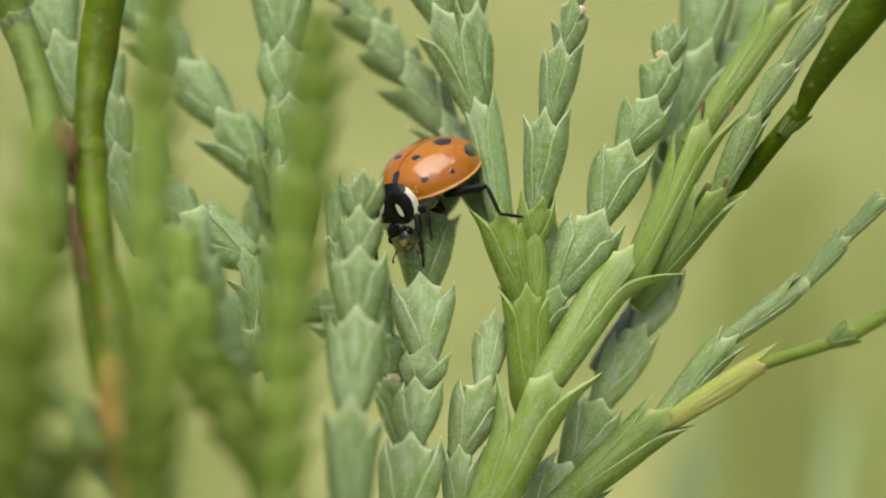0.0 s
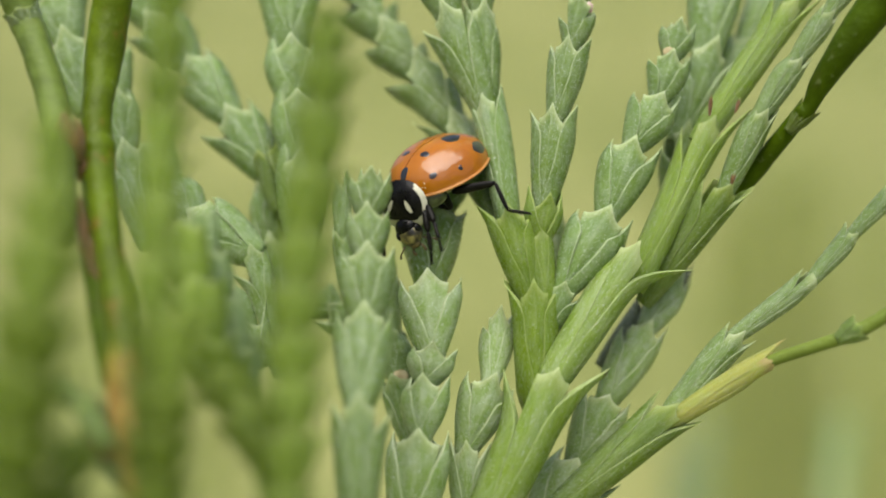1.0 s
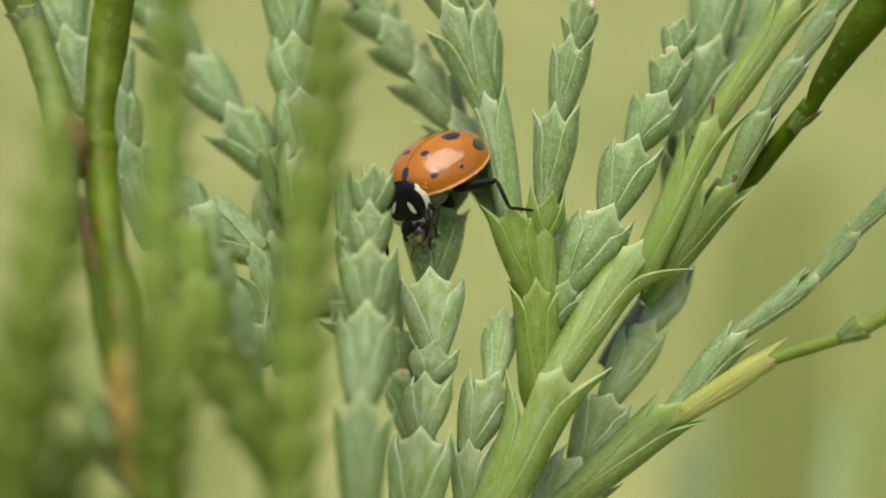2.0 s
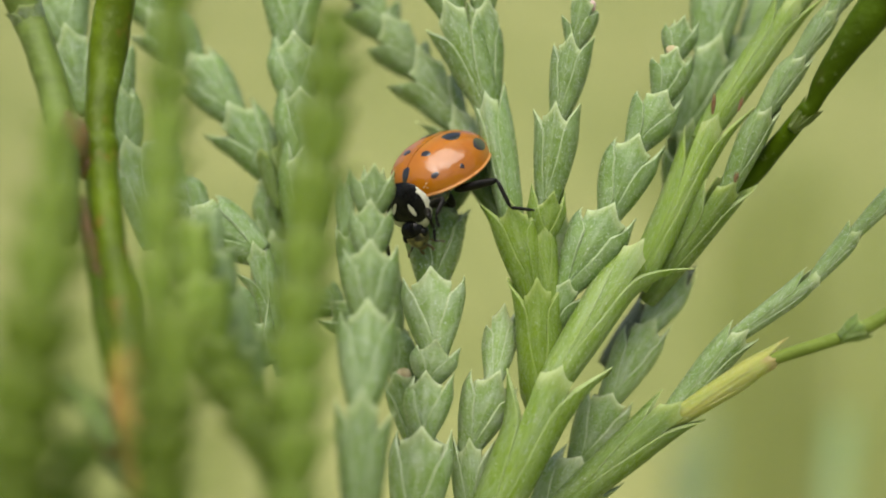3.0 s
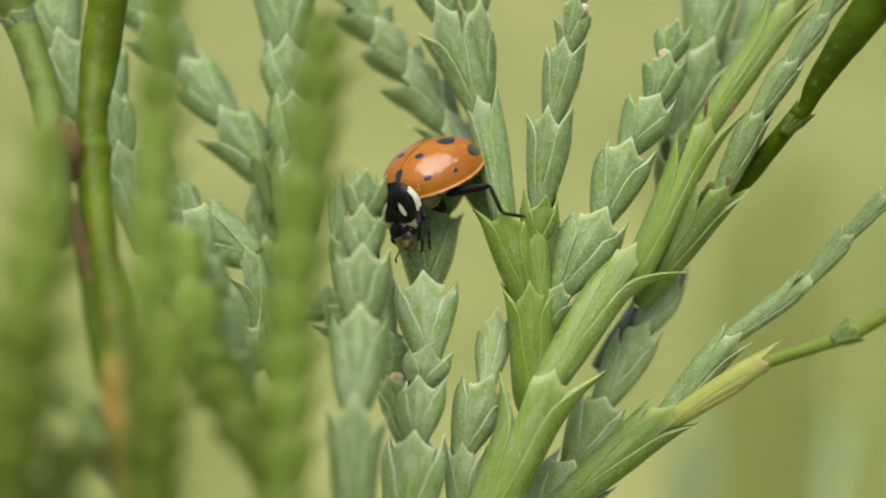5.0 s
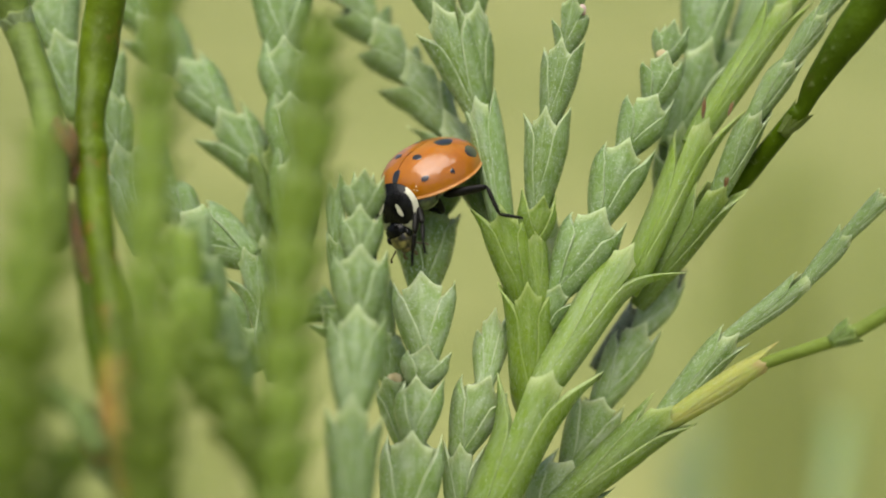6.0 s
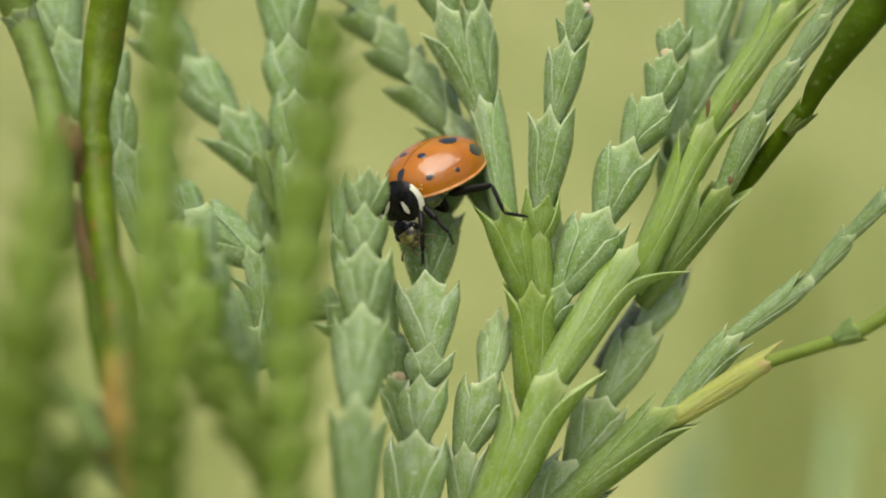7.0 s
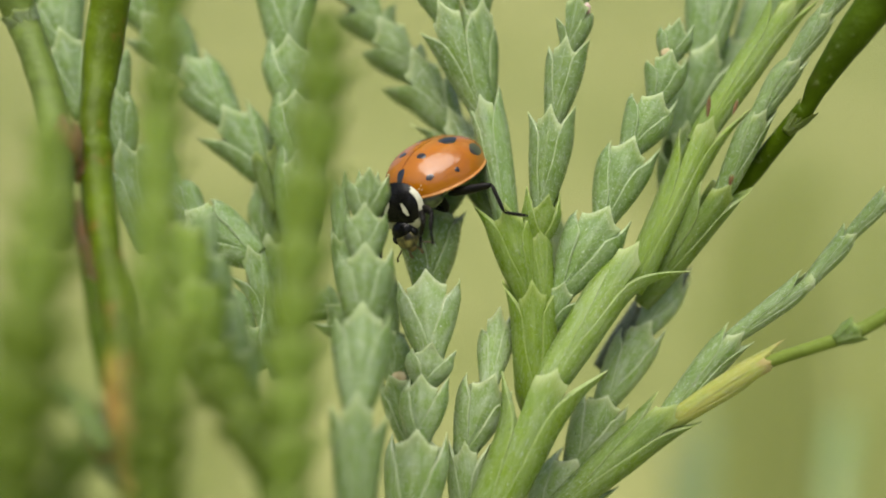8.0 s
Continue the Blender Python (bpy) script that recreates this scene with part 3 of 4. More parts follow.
spray(fan, [(2.74, 1.2, 1.04, 1.52), (0.5, 3.5, 5.74, 1.83), (-1.12, 4.6, 8.26, 2.34), (-2.66, 5.4, 10.12, 2.42), (-4.18, 6.2, 12.29, 2.5), (-5.86, 7, 14.55, 2.52)], [(1.14, 0.92, 1.02, 0.47, 0.15), (1.03, 0.79, 0.84, 0.53, 0.32), (1.01, 0.55, 0.5, 0.48, 0.31), (0.74, 0.57, 0.46, 0.56, 0.27), (1.05, 0.55, 1.05, 0.55, 0.12)], SAGE, turn=-14, waist=0.52)
spray(fan, [(10.75, 3.2, 1.07, 1.57), (10.99, 3.2, 5.38, 1.93), (12.26, 3.8, 9.1, 2.21), (12.97, 4.6, 13.31, 2.39)], [(0.78, 0.43, 1.14, 0.6, 0.19), (0.84, 0.27, 1.22, 0.83, 0.24), (0.97, 0.4, 1.1, 0.41, 0.19)], turn=-10, waist=0.6)
spray(fan, [(13.19, 5, 7.77, 1.18), (14.3, 5.2, 9.72, 1.61), (15.87, 5.8, 12.3, 1.78)], [(1.08, 0.41, 1.11, 0.34, 0.16), (1.05, 0.55, 1.05, 0.55, 0.12)], waist=0.6)
spray(fan, [(4.16, 1, -12.77, 1.77), (6.05, 1.2, -9.58, 2.49), (7.41, 1.4, -6.75, 2.14), (9.19, 2, -3.7, 1.9), (10.72, 3, -1.67, 1.46)], [(1.09, 0.34, 1.03, 0.74, 0.14), (1.0, 0.46, 1.07, 0.46, 0.15), (0.9, 0.47, 1.19, 0.42, 0.2), (1.21, 0.59, 1.34, 0.26, 0.24)], PALE, turn=8, waist=0.58)
spray(fan, [(7.59, 3.2, -5.19, 0.89), (9.55, 3.2, -2.79, 1.41), (11.01, 3.4, -1.07, 1.15)], [(1.08, 0.61, 1.29, 0.68, 0.17), (1.11, 0.33, 1.29, 0.2, 0.22)], GREYED, waist=0.7)
spray(fan, [(5.04, 0.2, -11.38, 1.75), (6.92, 0.2, -10.55, 1.4)], [(0.66, 0.65, 1.45, 0.2, 0.17)], waist=0.7)
spray(fan, [(5.34, -0.8, -11.1, 1.24), (9.98, -1.2, -7.01, 1.77)], [(1.01, 0.56, 1.1, 0.68, 0.11)], FRESH, turn=10, waist=0.72)
spray(fan, [(10.03, -1.2, -6.96, 0.84), (12.76, -0.8, -3.83, 1.34), (16.31, -0.4, -1.27, 0.99), (18.05, 0, 0.58, 0.9), (19.78, 0, 2.4, 0.8)], [(1.07, 0.43, 1.11, 0.63, 0.14), (0.96, 0.59, 1.02, 0.2, 0.02), (1.1, 0.66, 1.07, 0.29, 0.13), (1.05, 0.55, 1.05, 0.55, 0.12)], SAGE, turn=-10, waist=0.72)
spray(fan, [(10.01, -1.4, -7.38, 0.74), (14.06, -2.0, -4.74, 1.07)], [(1.2, 0.36, 0.91, 0.25, 0.08)], BUD, turn=-12, waist=0.8)
limb(fan, [(12.6, 2, 1.77, 0.77), (14.05, 1, 3.57, 0.86), (15.45, -0.6, 5.58, 0.84), (15.74, -1, 5.97, 0.84), (15.97, -1.2, 6.25, 0.69), (16.4, -1.6, 7.21, 1.0), (17.2, -2.2, 8.56, 1.36), (18.15, -2.6, 9.91, 1.62), (19.6, -3.2, 11.98, 1.85)], OLIVE, "olive green shoot")
twig(fan, [(15.3, -0.9, 5.36, 0.69), (16.07, -1, 6.19, 0.99)], SHADY, OLIVE)
limb(fan, [(13.33, -2, -5.16, 0.36), (14.48, -2.4, -4.63, 0.56), (17.02, -3.6, -3.66, 0.60), (17.38, -3.6, -3.46, 0.74), (17.92, -3.8, -3.18, 0.60), (19.85, -4.5, -1.9, 0.68)], SAPPY, "thin green shoot")
twig(fan, [(16.78, -3.6, -3.71, 0.62), (17.54, -3.6, -3.3, 1.09)], FRESH)
twig(fan, [(11.70, -0.6, 5.95, 0.26), (11.77, -0.7, 6.72, 0.24)], TAWNY, sort="bud", last=False)
twig(fan, [(12.86, -0.5, 6.05, 0.15), (13.06, -0.5, 6.62, 0.2)], TAWNY, sort="bud", last=False)
twig(fan, [(12.52, -1.5, 2.86, 0.2), (12.60, -1.6, 3.24, 0.28)], TAWNY, sort="bud", last=False)

scar(fan, (10.05, 0.52, 8.78), (0.26, 0.07, 0.22), SCAR, "tan dry scar")
scar(fan, (6.50, 0.35, 10.75), (0.16, 0.14, 0.26), WITHERED, "withered pinkish tip")

middle = branch("upright juniper spray with overlapping grey-green scales")
limb(middle, [(1.76, 70, -956.89, 12.72), (0.62, 40, -292.31, 7.73), (-0.68, 10, -49.99, 3.69), (-1.09, 3, -18.45, 2.34), (-1.15, 1.5, -13.75, 1.02)], BARK, "brown woody stem")
spray(middle, [(-1.49, -3, -12.44, 2.01), (-0.94, -2.6, -8.03, 2.51), (-0.78, -2.0, -5.86, 1.99), (-0.49, -1.6, -4.57, 1.91), (-0.6, -0.6, -1.56, 2.43)], [(1.02, 0.46, 1.08, 0.44, 0.17), (1.22, 0.25, 1.24, 0.53, 0.27), (1.17, 0.41, 1.35, 0.54, 0.4), (1.08, 0.52, 1.07, 0.57, 0.22)], PALE, turn=4, waist=0.48)
# darker leaves than the cups below: the ladybug's shade put into the colour
spray(middle, [(-0.6, 0.5, -1.79, 1.51), (-0.46, 1.7, 1.71, 2.51)], [(0.85, 0.55, 0.99, 0.45, 0.06)], SAGE, turn=-12, waist=0.46)
spray(middle, [(-0.82, 2.2, -2.03, 1.29), (0.15, 2.2, 1.78, 1.7), (0.41, 2.2, 2.86, 1.29)], [(1.05, 0.55, 1.05, 0.55, 0.12), (1.05, 0.55, 1.05, 0.55, 0.12)], waist=0.6)
spray(middle, [(1.08, -1, -12.8, 1.23), (1.04, -1, -8.66, 1.58), (2.08, -0.8, -5.86, 2.13), (2.52, 0.6, -3.3, 1.56)], [(1.09, 0.45, 1.05, 0.69, 0.16), (1.04, 0.5, 1.02, 0.48, 0.28), (0.89, 0.4, 1.19, 0.31, 0.24)], PALE, turn=2, waist=0.5)
spray(middle, [(-1.17, 1.4, -8.89, 1.43), (-1.94, 1.6, -5.8, 1.84), (-2.42, 2.2, -3.71, 1.7), (-2.91, 2.8, -1.53, 1.56)], [(1.0, 0.46, 1.17, 0.49, 0.17), (1.35, 0.31, 0.91, 0.2, 0.33), (1.05, 0.55, 1.05, 0.55, 0.12)], turn=20, waist=0.66)
spray(middle, [(-3.33, -9, -11.38, 1.67), (-3.33, -7.4, -6.31, 1.98), (-3.2, -5.2, -3.04, 2.18), (-3.16, -4.2, -0.4, 2.22), (-3.17, -3.4, 1.31, 1.72), (-3.09, -3, 2.85, 1.73)], [(1.01, 0.55, 0.97, 0.62, 0.15), (1.09, 0.54, 1.13, 0.48, 0.18), (1.16, 0.5, 1.19, 0.49, 0.24), (1.24, 0.46, 1.17, 0.5, 0.31), (1.14, 0.51, 1.33, 0.48, 0.4)], SAGE, waist=0.52)
spray(middle, [(-3.12, -2.9, 2.18, 0.82), (-3.08, -2.8, 3.15, 0.96)], [(1.33, 0.42, 1.27, 0.39, 0.4)], PALE, waist=0.8)
spray(middle, [(-4.18, 0.6, -1.99, 0.86), (-4.5, 0.8, 0.53, 1.01), (-4.56, 1, 2.81, 0.91)], [(1.22, 0.39, 1.08, 0.44, 0.17), (1.14, 0.25, 1.33, 0.31, 0.17)], turn=30, waist=0.7)
spray(middle, [(-3.73, 2.6, -3.73, 1.14), (-4.88, 2.8, -2.78, 1.97), (-5.78, 3, -2.26, 1.56)], [(1.44, 0.59, 1.32, 0.62, 0.4), (1.07, 0.65, 0.9, 0.48, 0.16)], waist=0.6)
limb(middle, [(-2.16, 2, -24.63, 2.05), (-2.85, -6, -15.12, 1.61), (-3.49, -9, -10.72, 1.1)], STEM)

scar(middle, (-1.90, 0.96, -5.78), (0.36, 0.08, 0.38), SCAR, "tan dry scar")

back = branch("juniper sprays with pale green scales behind the others")
limb(back, [(-29.96, 108, -1210.91, 16.1), (-22.3, 67.5, -363.35, 9.61), (-13.14, 27, -60.21, 4.45), (-10.54, 14, -25.59, 2.68), (-9.38, 9, -17.94, 2.25)], BARK, "brown woody stem")
spray(back, [(-7.45, 3.6, -5.22, 1.84), (-8.05, 3.8, 0.29, 2.21), (-7.91, 4.0, 3.24, 2.21), (-9.89, 4.6, 6.09, 2.34), (-11.92, 5.4, 8.62, 2.31), (-13.74, 6, 10.79, 2.33), (-15.51, 6.6, 13.11, 2.34)], [(1.48, 0.2, 1.03, 0.39, 0.14), (0.86, 0.25, 1.53, 0.39, 0.25), (1.06, 0.74, 1.15, 0.48, 0.23), (0.92, 0.47, 1.16, 0.44, 0.17), (1.14, 0.68, 1.09, 0.45, 0.23), (1.05, 0.55, 1.05, 0.55, 0.12)], turn=-6, waist=0.52)
spray(back, [(-7.77, 2.6, 2.1, 0.62), (-8.42, 2.4, 4.36, 0.72)], [(1.07, 0.23, 0.93, 0.23, 0.13)], FRESH, waist=0.8)
spray(back, [(-7.41, 3.2, 2.9, 0.94), (-7.41, 3.2, 4.67, 1.41), (-7.41, 3.2, 5.35, 0.78)], [(1.18, 0.41, 1.09, 0.41, 0.33), (1.05, 0.55, 1.05, 0.55, 0.12)], FRESH, turn=10, waist=0.7)
spray(back, [(-7.78, 1.2, -3.41, 1.52), (-8.61, 1.4, -0.13, 1.43), (-11.22, 1.8, 1.51, 2.46), (-12.58, 2.6, 3.08, 2.12), (-13.59, 3, 4.66, 1.82)], [(0.81, 0.88, 1.07, 0.41, 0.17), (1.29, 0.2, 0.95, 0.43, 0.16), (1.15, 0.33, 0.88, 0.22, 0.18), (1.05, 0.55, 1.05, 0.55, 0.12)], turn=-4, waist=0.6)
spray(back, [(-7.64, -2, -4.84, 0.97), (-8.37, -2, -3.38, 1.46), (-9.34, -2, -2.04, 1.46)], [(1.63, 0.2, 1.53, 0.86, 0.38), (1.16, 0.2, 1.11, 0.4, 0.31)], waist=0.6)
spray(back, [(-13.44, 2.2, 0.54, 1.55), (-14.59, 2.8, 4.49, 1.97), (-15.07, 3.4, 6.93, 1.88), (-15.66, 4, 9.26, 1.9)], [(0.87, 0.43, 1.03, 0.41, 0.17), (0.99, 0.33, 1.45, 0.2, 0.21), (1.05, 0.55, 1.05, 0.55, 0.12)], turn=-10, waist=0.62)
spray(back, [(-16.59, 3.4, 6.57, 1.57), (-17.46, 4, 9.57, 2.16), (-18.23, 4.6, 11.67, 2.23), (-19.07, 5, 13.65, 2.24)], [(1.0, 0.28, 1.11, 0.52, 0.27), (1.14, 0.2, 1.07, 0.68, 0.28), (1.05, 0.55, 1.05, 0.55, 0.12)], turn=-8, waist=0.62)
spray(back, [(-6.42, 2.6, 0.28, 1.45), (-6.58, 2.6, 4.17, 2.17), (-6.78, 3.2, 6.81, 2.3), (-7.05, 3.8, 9.23, 2.47), (-7.26, 4.4, 12.62, 2.49)], [(1.54, 0.23, 1.12, 0.49, 0.19), (1.76, 0.2, 1.27, 0.49, 0.21), (1.58, 0.29, 1.18, 0.49, 0.29), (1.05, 0.55, 1.05, 0.55, 0.12)], turn=-10, waist=0.62)

near = branch("blurred fresh green juniper sprays close to the lens")
limb(near, [(-26.45, 40, -756.36, 10.05), (-16.1, 0, -188.98, 5), (-11.4, -14, -35.56, 3.03), (-9.88, -18, -16.19, 2.26), (-8.96, -19, -10.35, 1.67)], BARK, "brown woody stem")
twig(near, [(-5.35, -18, -9.78, 1.58), (-5.21, -18, -7.9, 1.77), (-5.07, -18, -6.01, 1.96), (-5.04, -17.8, -4.43, 1.99), (-5.02, -17.5, -2.83, 2.01), (-4.9, -17.2, -1.22, 1.99), (-4.78, -17, 0.4, 1.97), (-4.3, -17, 2.9, 2.05), (-4.09, -17, 5.01, 2.0), (-4.01, -17, 6.45, 1.9), (-3.95, -17, 7.6, 1.65), (-3.93, -17, 8.17, 1.2)], BRIGHT, turn=5, sort="hook")
twig(near, [(-9.61, -20, -9.79, 1.37), (-9.55, -20, -7.79, 1.49), (-9.48, -20, -5.79, 1.6), (-9.43, -20, -3.98, 1.59), (-9.37, -20, -2.16, 1.59), (-9.35, -19.5, -0.35, 1.57), (-9.33, -19, 1.5, 1.55), (-9.34, -18.5, 3.01, 1.55), (-9.35, -18, 4.54, 1.55), (-9.25, -18, 6.05, 1.52), (-9.16, -18, 7.56, 1.49), (-9.09, -18, 9.07, 1.46), (-9.03, -18, 10.57, 1.42)], BRIGHT, turn=20, sort="hook")
limb(near, [(-10.08, -16, -10.14, 1.17), (-10.88, -14, -8.07, 1.33), (-11.5, -12.4, -6.21, 1.58), (-11.78, -11.4, -5.04, 1.6), (-12.16, -10.2, -3.42, 1.42), (-12.59, -9.2, -1.84, 1.31), (-13.09, -8.1, -0.42, 1.24), (-13.56, -7, 0.93, 1.31), (-14.25, -5, 3.28, 1.4), (-14.38, -4.5, 4.2, 1.55), (-14.45, -4.3, 4.73, 1.36), (-14.46, -4, 5.93, 1.3), (-14.48, -3, 7.46, 1.49), (-14.29, -2.5, 9.68, 1.64), (-13.96, -2.5, 12.1, 1.74)], RIPENING, "olive shoot ripening to orange at its foot")
limb(near, [(-14.5, -10, 0.45, 1.08), (-15.28, -7, 3.19, 1.22), (-15.98, -5, 5.61, 1.35), (-17.09, -3.5, 8.36, 1.33), (-17.82, -2.6, 9.79, 1.45), (-18.21, -2.5, 10.89, 1.5), (-18.81, -2.5, 13.06, 1.69)], SAPPY, "smooth green shoot")
twig(near, [(-17.45, -3, 9.23, 0.86), (-17.89, -2.8, 10.12, 1.54)], DEEP, SAPPY)
limb(near, [(-14.49, -6.5, 1.62, 0.36), (-14.11, -7.4, 0.25, 0.63), (-13.63, -8.4, -1.31, 0.8), (-13.16, -9.4, -2.92, 0.87), (-12.44, -10.8, -4.77, 0.94), (-11.95, -11.8, -5.85, 0.63)], OLIVE, "dark olive side shoot")
twig(near, [(-13, -24, -9.39, 2.52), (-12.9, -24, -8.05, 2.6), (-12.8, -24, -6.7, 2.69), (-12.7, -24, -5.36, 2.77), (-12.41, -24, -3.51, 2.69), (-12.13, -24, -1.66, 2.6), (-12.17, -23, -0.07, 2.22), (-12.2, -22, 1.59, 1.82), (-12.5, -20, 4.11, 1.27)], LUSH, sort="hook")
twig(near, [(-9.07, -12, -11.68, 1.67), (-11.34, -11, -9.11, 2.02), (-13.47, -10, -6.78, 1.73)], DEEP)
twig(near, [(-11.9, -15, -6.64, 0.79), (-12.82, -14, -5.64, 1.01), (-14.16, -13, -4.91, 0.9)], FRESH)
twig(near, [(-5.64, -17, -7.66, 1.15), (-6.84, -15, -5.94, 1.99), (-7.86, -14, -4.63, 1.82)], LUSH, sort="hook")
twig(near, [(-8.34, -12, -5.2, 1.25), (-8.69, -12, -3.32, 1.84), (-9.3, -11, -1.47, 2.04), (-9.91, -10, 0.67, 1.94)], BRIGHT)
twig(near, [(-7.54, -9, -5.46, 1.1), (-8.02, -9, -3.71, 1.62), (-8.66, -8.5, -1.97, 1.77), (-9.26, -8, -0.2, 1.69), (-9.74, -7.5, 1.37, 1.39)], turn=10)
twig(near, [(-8.99, -22, -9.77, 1.57), (-8.85, -22, -8.29, 1.75), (-8.72, -22, -6.8, 1.92), (-8.57, -22, -5.58, 1.94), (-8.43, -22, -4.35, 1.96), (-8.41, -21, -2.12, 1.78)], LUSH, sort="hook")
twig(near, [(-12.66, -22, -9.77, 2.1), (-12.22, -22, -8.55, 2.1), (-11.78, -22, -7.32, 2.1), (-11.3, -21, -6.22, 1.43)], LUSH, sort="hook")
twig(near, [(-12.21, -13, -7.38, 0.62), (-12.58, -13, -6.25, 0.9), (-12.83, -13, -5.53, 0.74)], TAWNY)
twig(near, [(-14.9, -6.0, 3.7, 0.7), (-15.25, -6.2, 5.4, 1.35)], TAWNY, sort="bud", last=False)
twig(near, [(-14.75, -5.6, 2.9, 0.5), (-14.8, -5.8, 3.8, 0.7)], TAWNY, sort="bud", last=False)
twig(near, [(-13.49, -8.6, -1.31, 0.45), (-14.15, -8, 0.47, 0.59), (-14.70, -7, 2.0, 0.55)], TAWNY)

far = branch("distant juniper sprays, out of focus, the dusky ones added to darken the background")
limb(far, [(91.31, 300, -2494.34, 20.4), (75.83, 260, -632.94, 13.66), (68.03, 250, -116.96, 7.73), (65.82, 250, -61.74, 5.52)], BARK, "brown woody stem")
# the dusky sprays are added to darken the background turf, mostly on the right
twig(far, [(61.98, 300, -64.91, 5.87), (62.89, 304, -56.42, 5.93), (63.8, 308, -47.74, 5.99), (64.71, 312, -38.86, 6.05), (65.63, 316, -29.79, 6.12), (66.56, 320, -20.52, 6.18), (67.49, 324, -11.06, 6.24), (68.43, 328, -1.41, 6.31), (69.37, 332, 8.45, 6.37)], DUSKY)
twig(far, [(75.23, 330, -70.13, 6.34), (75.88, 334, -60.29, 6.4), (76.52, 338, -50.24, 6.46), (77.16, 342, -39.99, 6.53), (77.81, 346, -29.53, 6.59), (78.44, 350, -18.86, 6.65), (79.08, 354, -7.99, 6.72), (79.72, 358, 3.09, 6.78)], DUSKY)
twig(far, [(86.65, 260, -57.95, 5.24), (87.9, 264, -50.15, 5.3), (89.16, 268, -42.15, 5.36), (90.43, 272, -33.94, 5.43), (91.7, 276, -25.54, 5.49), (92.98, 280, -16.93, 5.55), (94.26, 284, -8.12, 5.61), (95.55, 288, 0.89, 5.68), (96.84, 292, 10.11, 5.74)], DUSKY)
twig(far, [(91.76, 330, -70.13, 6.34), (92.52, 334, -60.78, 6.4), (93.27, 338, -51.23, 6.46), (94.02, 342, -41.48, 6.53), (94.77, 346, -31.53, 6.59), (95.51, 350, -21.39, 6.65), (96.25, 354, -11.05, 6.72), (96.99, 358, -0.51, 6.78), (97.72, 362, 10.23, 6.84), (98.46, 366, 21.16, 6.9)], DUSKY)
twig(far, [(54.66, 160, -41.36, 3.67), (56.14, 164, -36.12, 3.73), (57.64, 168, -30.69, 3.79), (59.15, 172, -25.05, 3.85)], GLAUCOUS)
twig(far, [(30.1, 120, -34.26, 3.04), (30.95, 124, -30.03, 3.1), (31.81, 128, -25.6, 3.16), (32.67, 132, -20.96, 3.23)], DEEP)
twig(far, [(72.82, 300, -66.19, 5.87), (73.53, 304, -57.87, 5.93), (74.24, 308, -49.37, 5.99), (74.94, 312, -40.67, 6.05), (75.65, 316, -31.79, 6.12), (76.35, 320, -22.71, 6.18), (77.05, 324, -13.44, 6.24), (77.75, 328, -3.98, 6.31), (78.45, 332, 5.68, 6.37), (79.15, 336, 15.52, 6.43)], DUSKY)
twig(far, [(78.56, 300, -66.19, 5.87), (79.47, 304, -57.87, 5.93), (80.39, 308, -49.37, 5.99), (81.3, 312, -40.67, 6.05), (82.22, 316, -31.79, 6.12), (83.14, 320, -22.71, 6.18), (84.06, 324, -13.44, 6.24), (84.99, 328, -3.98, 6.31), (85.91, 332, 5.68, 6.37), (86.84, 336, 15.52, 6.43)], DUSKY)
twig(far, [(58.75, 260, -59.09, 5.24), (59.46, 264, -51.74, 5.3), (60.16, 268, -44.19, 5.36), (60.87, 272, -36.45, 5.43), (61.57, 276, -28.52, 5.49), (62.28, 280, -20.4, 5.55), (62.98, 284, -12.08, 5.61), (63.69, 288, -3.58, 5.68), (64.39, 292, 5.12, 5.74)], DUSKY)
twig(far, [(27.46, 120, -34.26, 3.04), (28.2, 124, -29.58, 3.1), (28.94, 128, -24.68, 3.16)], DEEP)
twig(far, [(79.84, 240, -55.55, 4.92), (81.13, 244, -47.58, 4.99), (82.43, 248, -39.4, 5.05), (83.73, 252, -31, 5.11), (85.04, 256, -22.39, 5.17)], DUSKY)
twig(far, [(62.88, 380, 3.25, 7.12), (62.91, 384, 16.82, 7.19), (62.94, 388, 30.63, 7.25), (62.95, 392, 44.67, 7.31)], DUSKY)
twig(far, [(-51.52, 300, -58.54, 5.87), (-51.43, 304, -47.56, 5.93), (-51.32, 308, -36.34, 5.99)], DUSKY)
# ---------------------------------------------------------------- ladybug
MM = 0.00121                                  # one unit of the beetle's plan
HEAD_WAY = Vector((-0.658, -0.589, -0.469)).normalized()
BACK = Vector((-0.347, -0.42, 0.834))
BACK = (BACK - HEAD_WAY * BACK.dot(HEAD_WAY)).normalized()
LEFT = BACK.cross(HEAD_WAY)
SEAT = Matrix((HEAD_WAY, LEFT, BACK)).transposed().to_4x4()      # x to the head, y to its left, z to its back
SEAT.translation = Vector((-0.395, 0.0, 3.23)) / 1000
beetle = tagged(new("ladybug"), "glossy orange ladybug with black spots on a juniper twig", "ladybug")
beetle.matrix_basis = FAN @ SEAT


def outline(s):
    """Half width and height of the wing cases at s from -1 (tail) to 1 (shoulders)."""
    s = max(-1.0, min(1.0, s))
    if s > 0.1:
        k = (s - 0.1) / 0.9
        return 1.77 * (1 - k ** 2.6) ** 0.42 * (1 - 0.10 * k), 1.27 * (1 - k ** 2.4) ** 0.5
    k = (0.1 - s) / 1.1
    return 1.77 * (1 - k ** 1.9) ** 0.60, 1.27 * (1 - k ** 2.1) ** 0.60


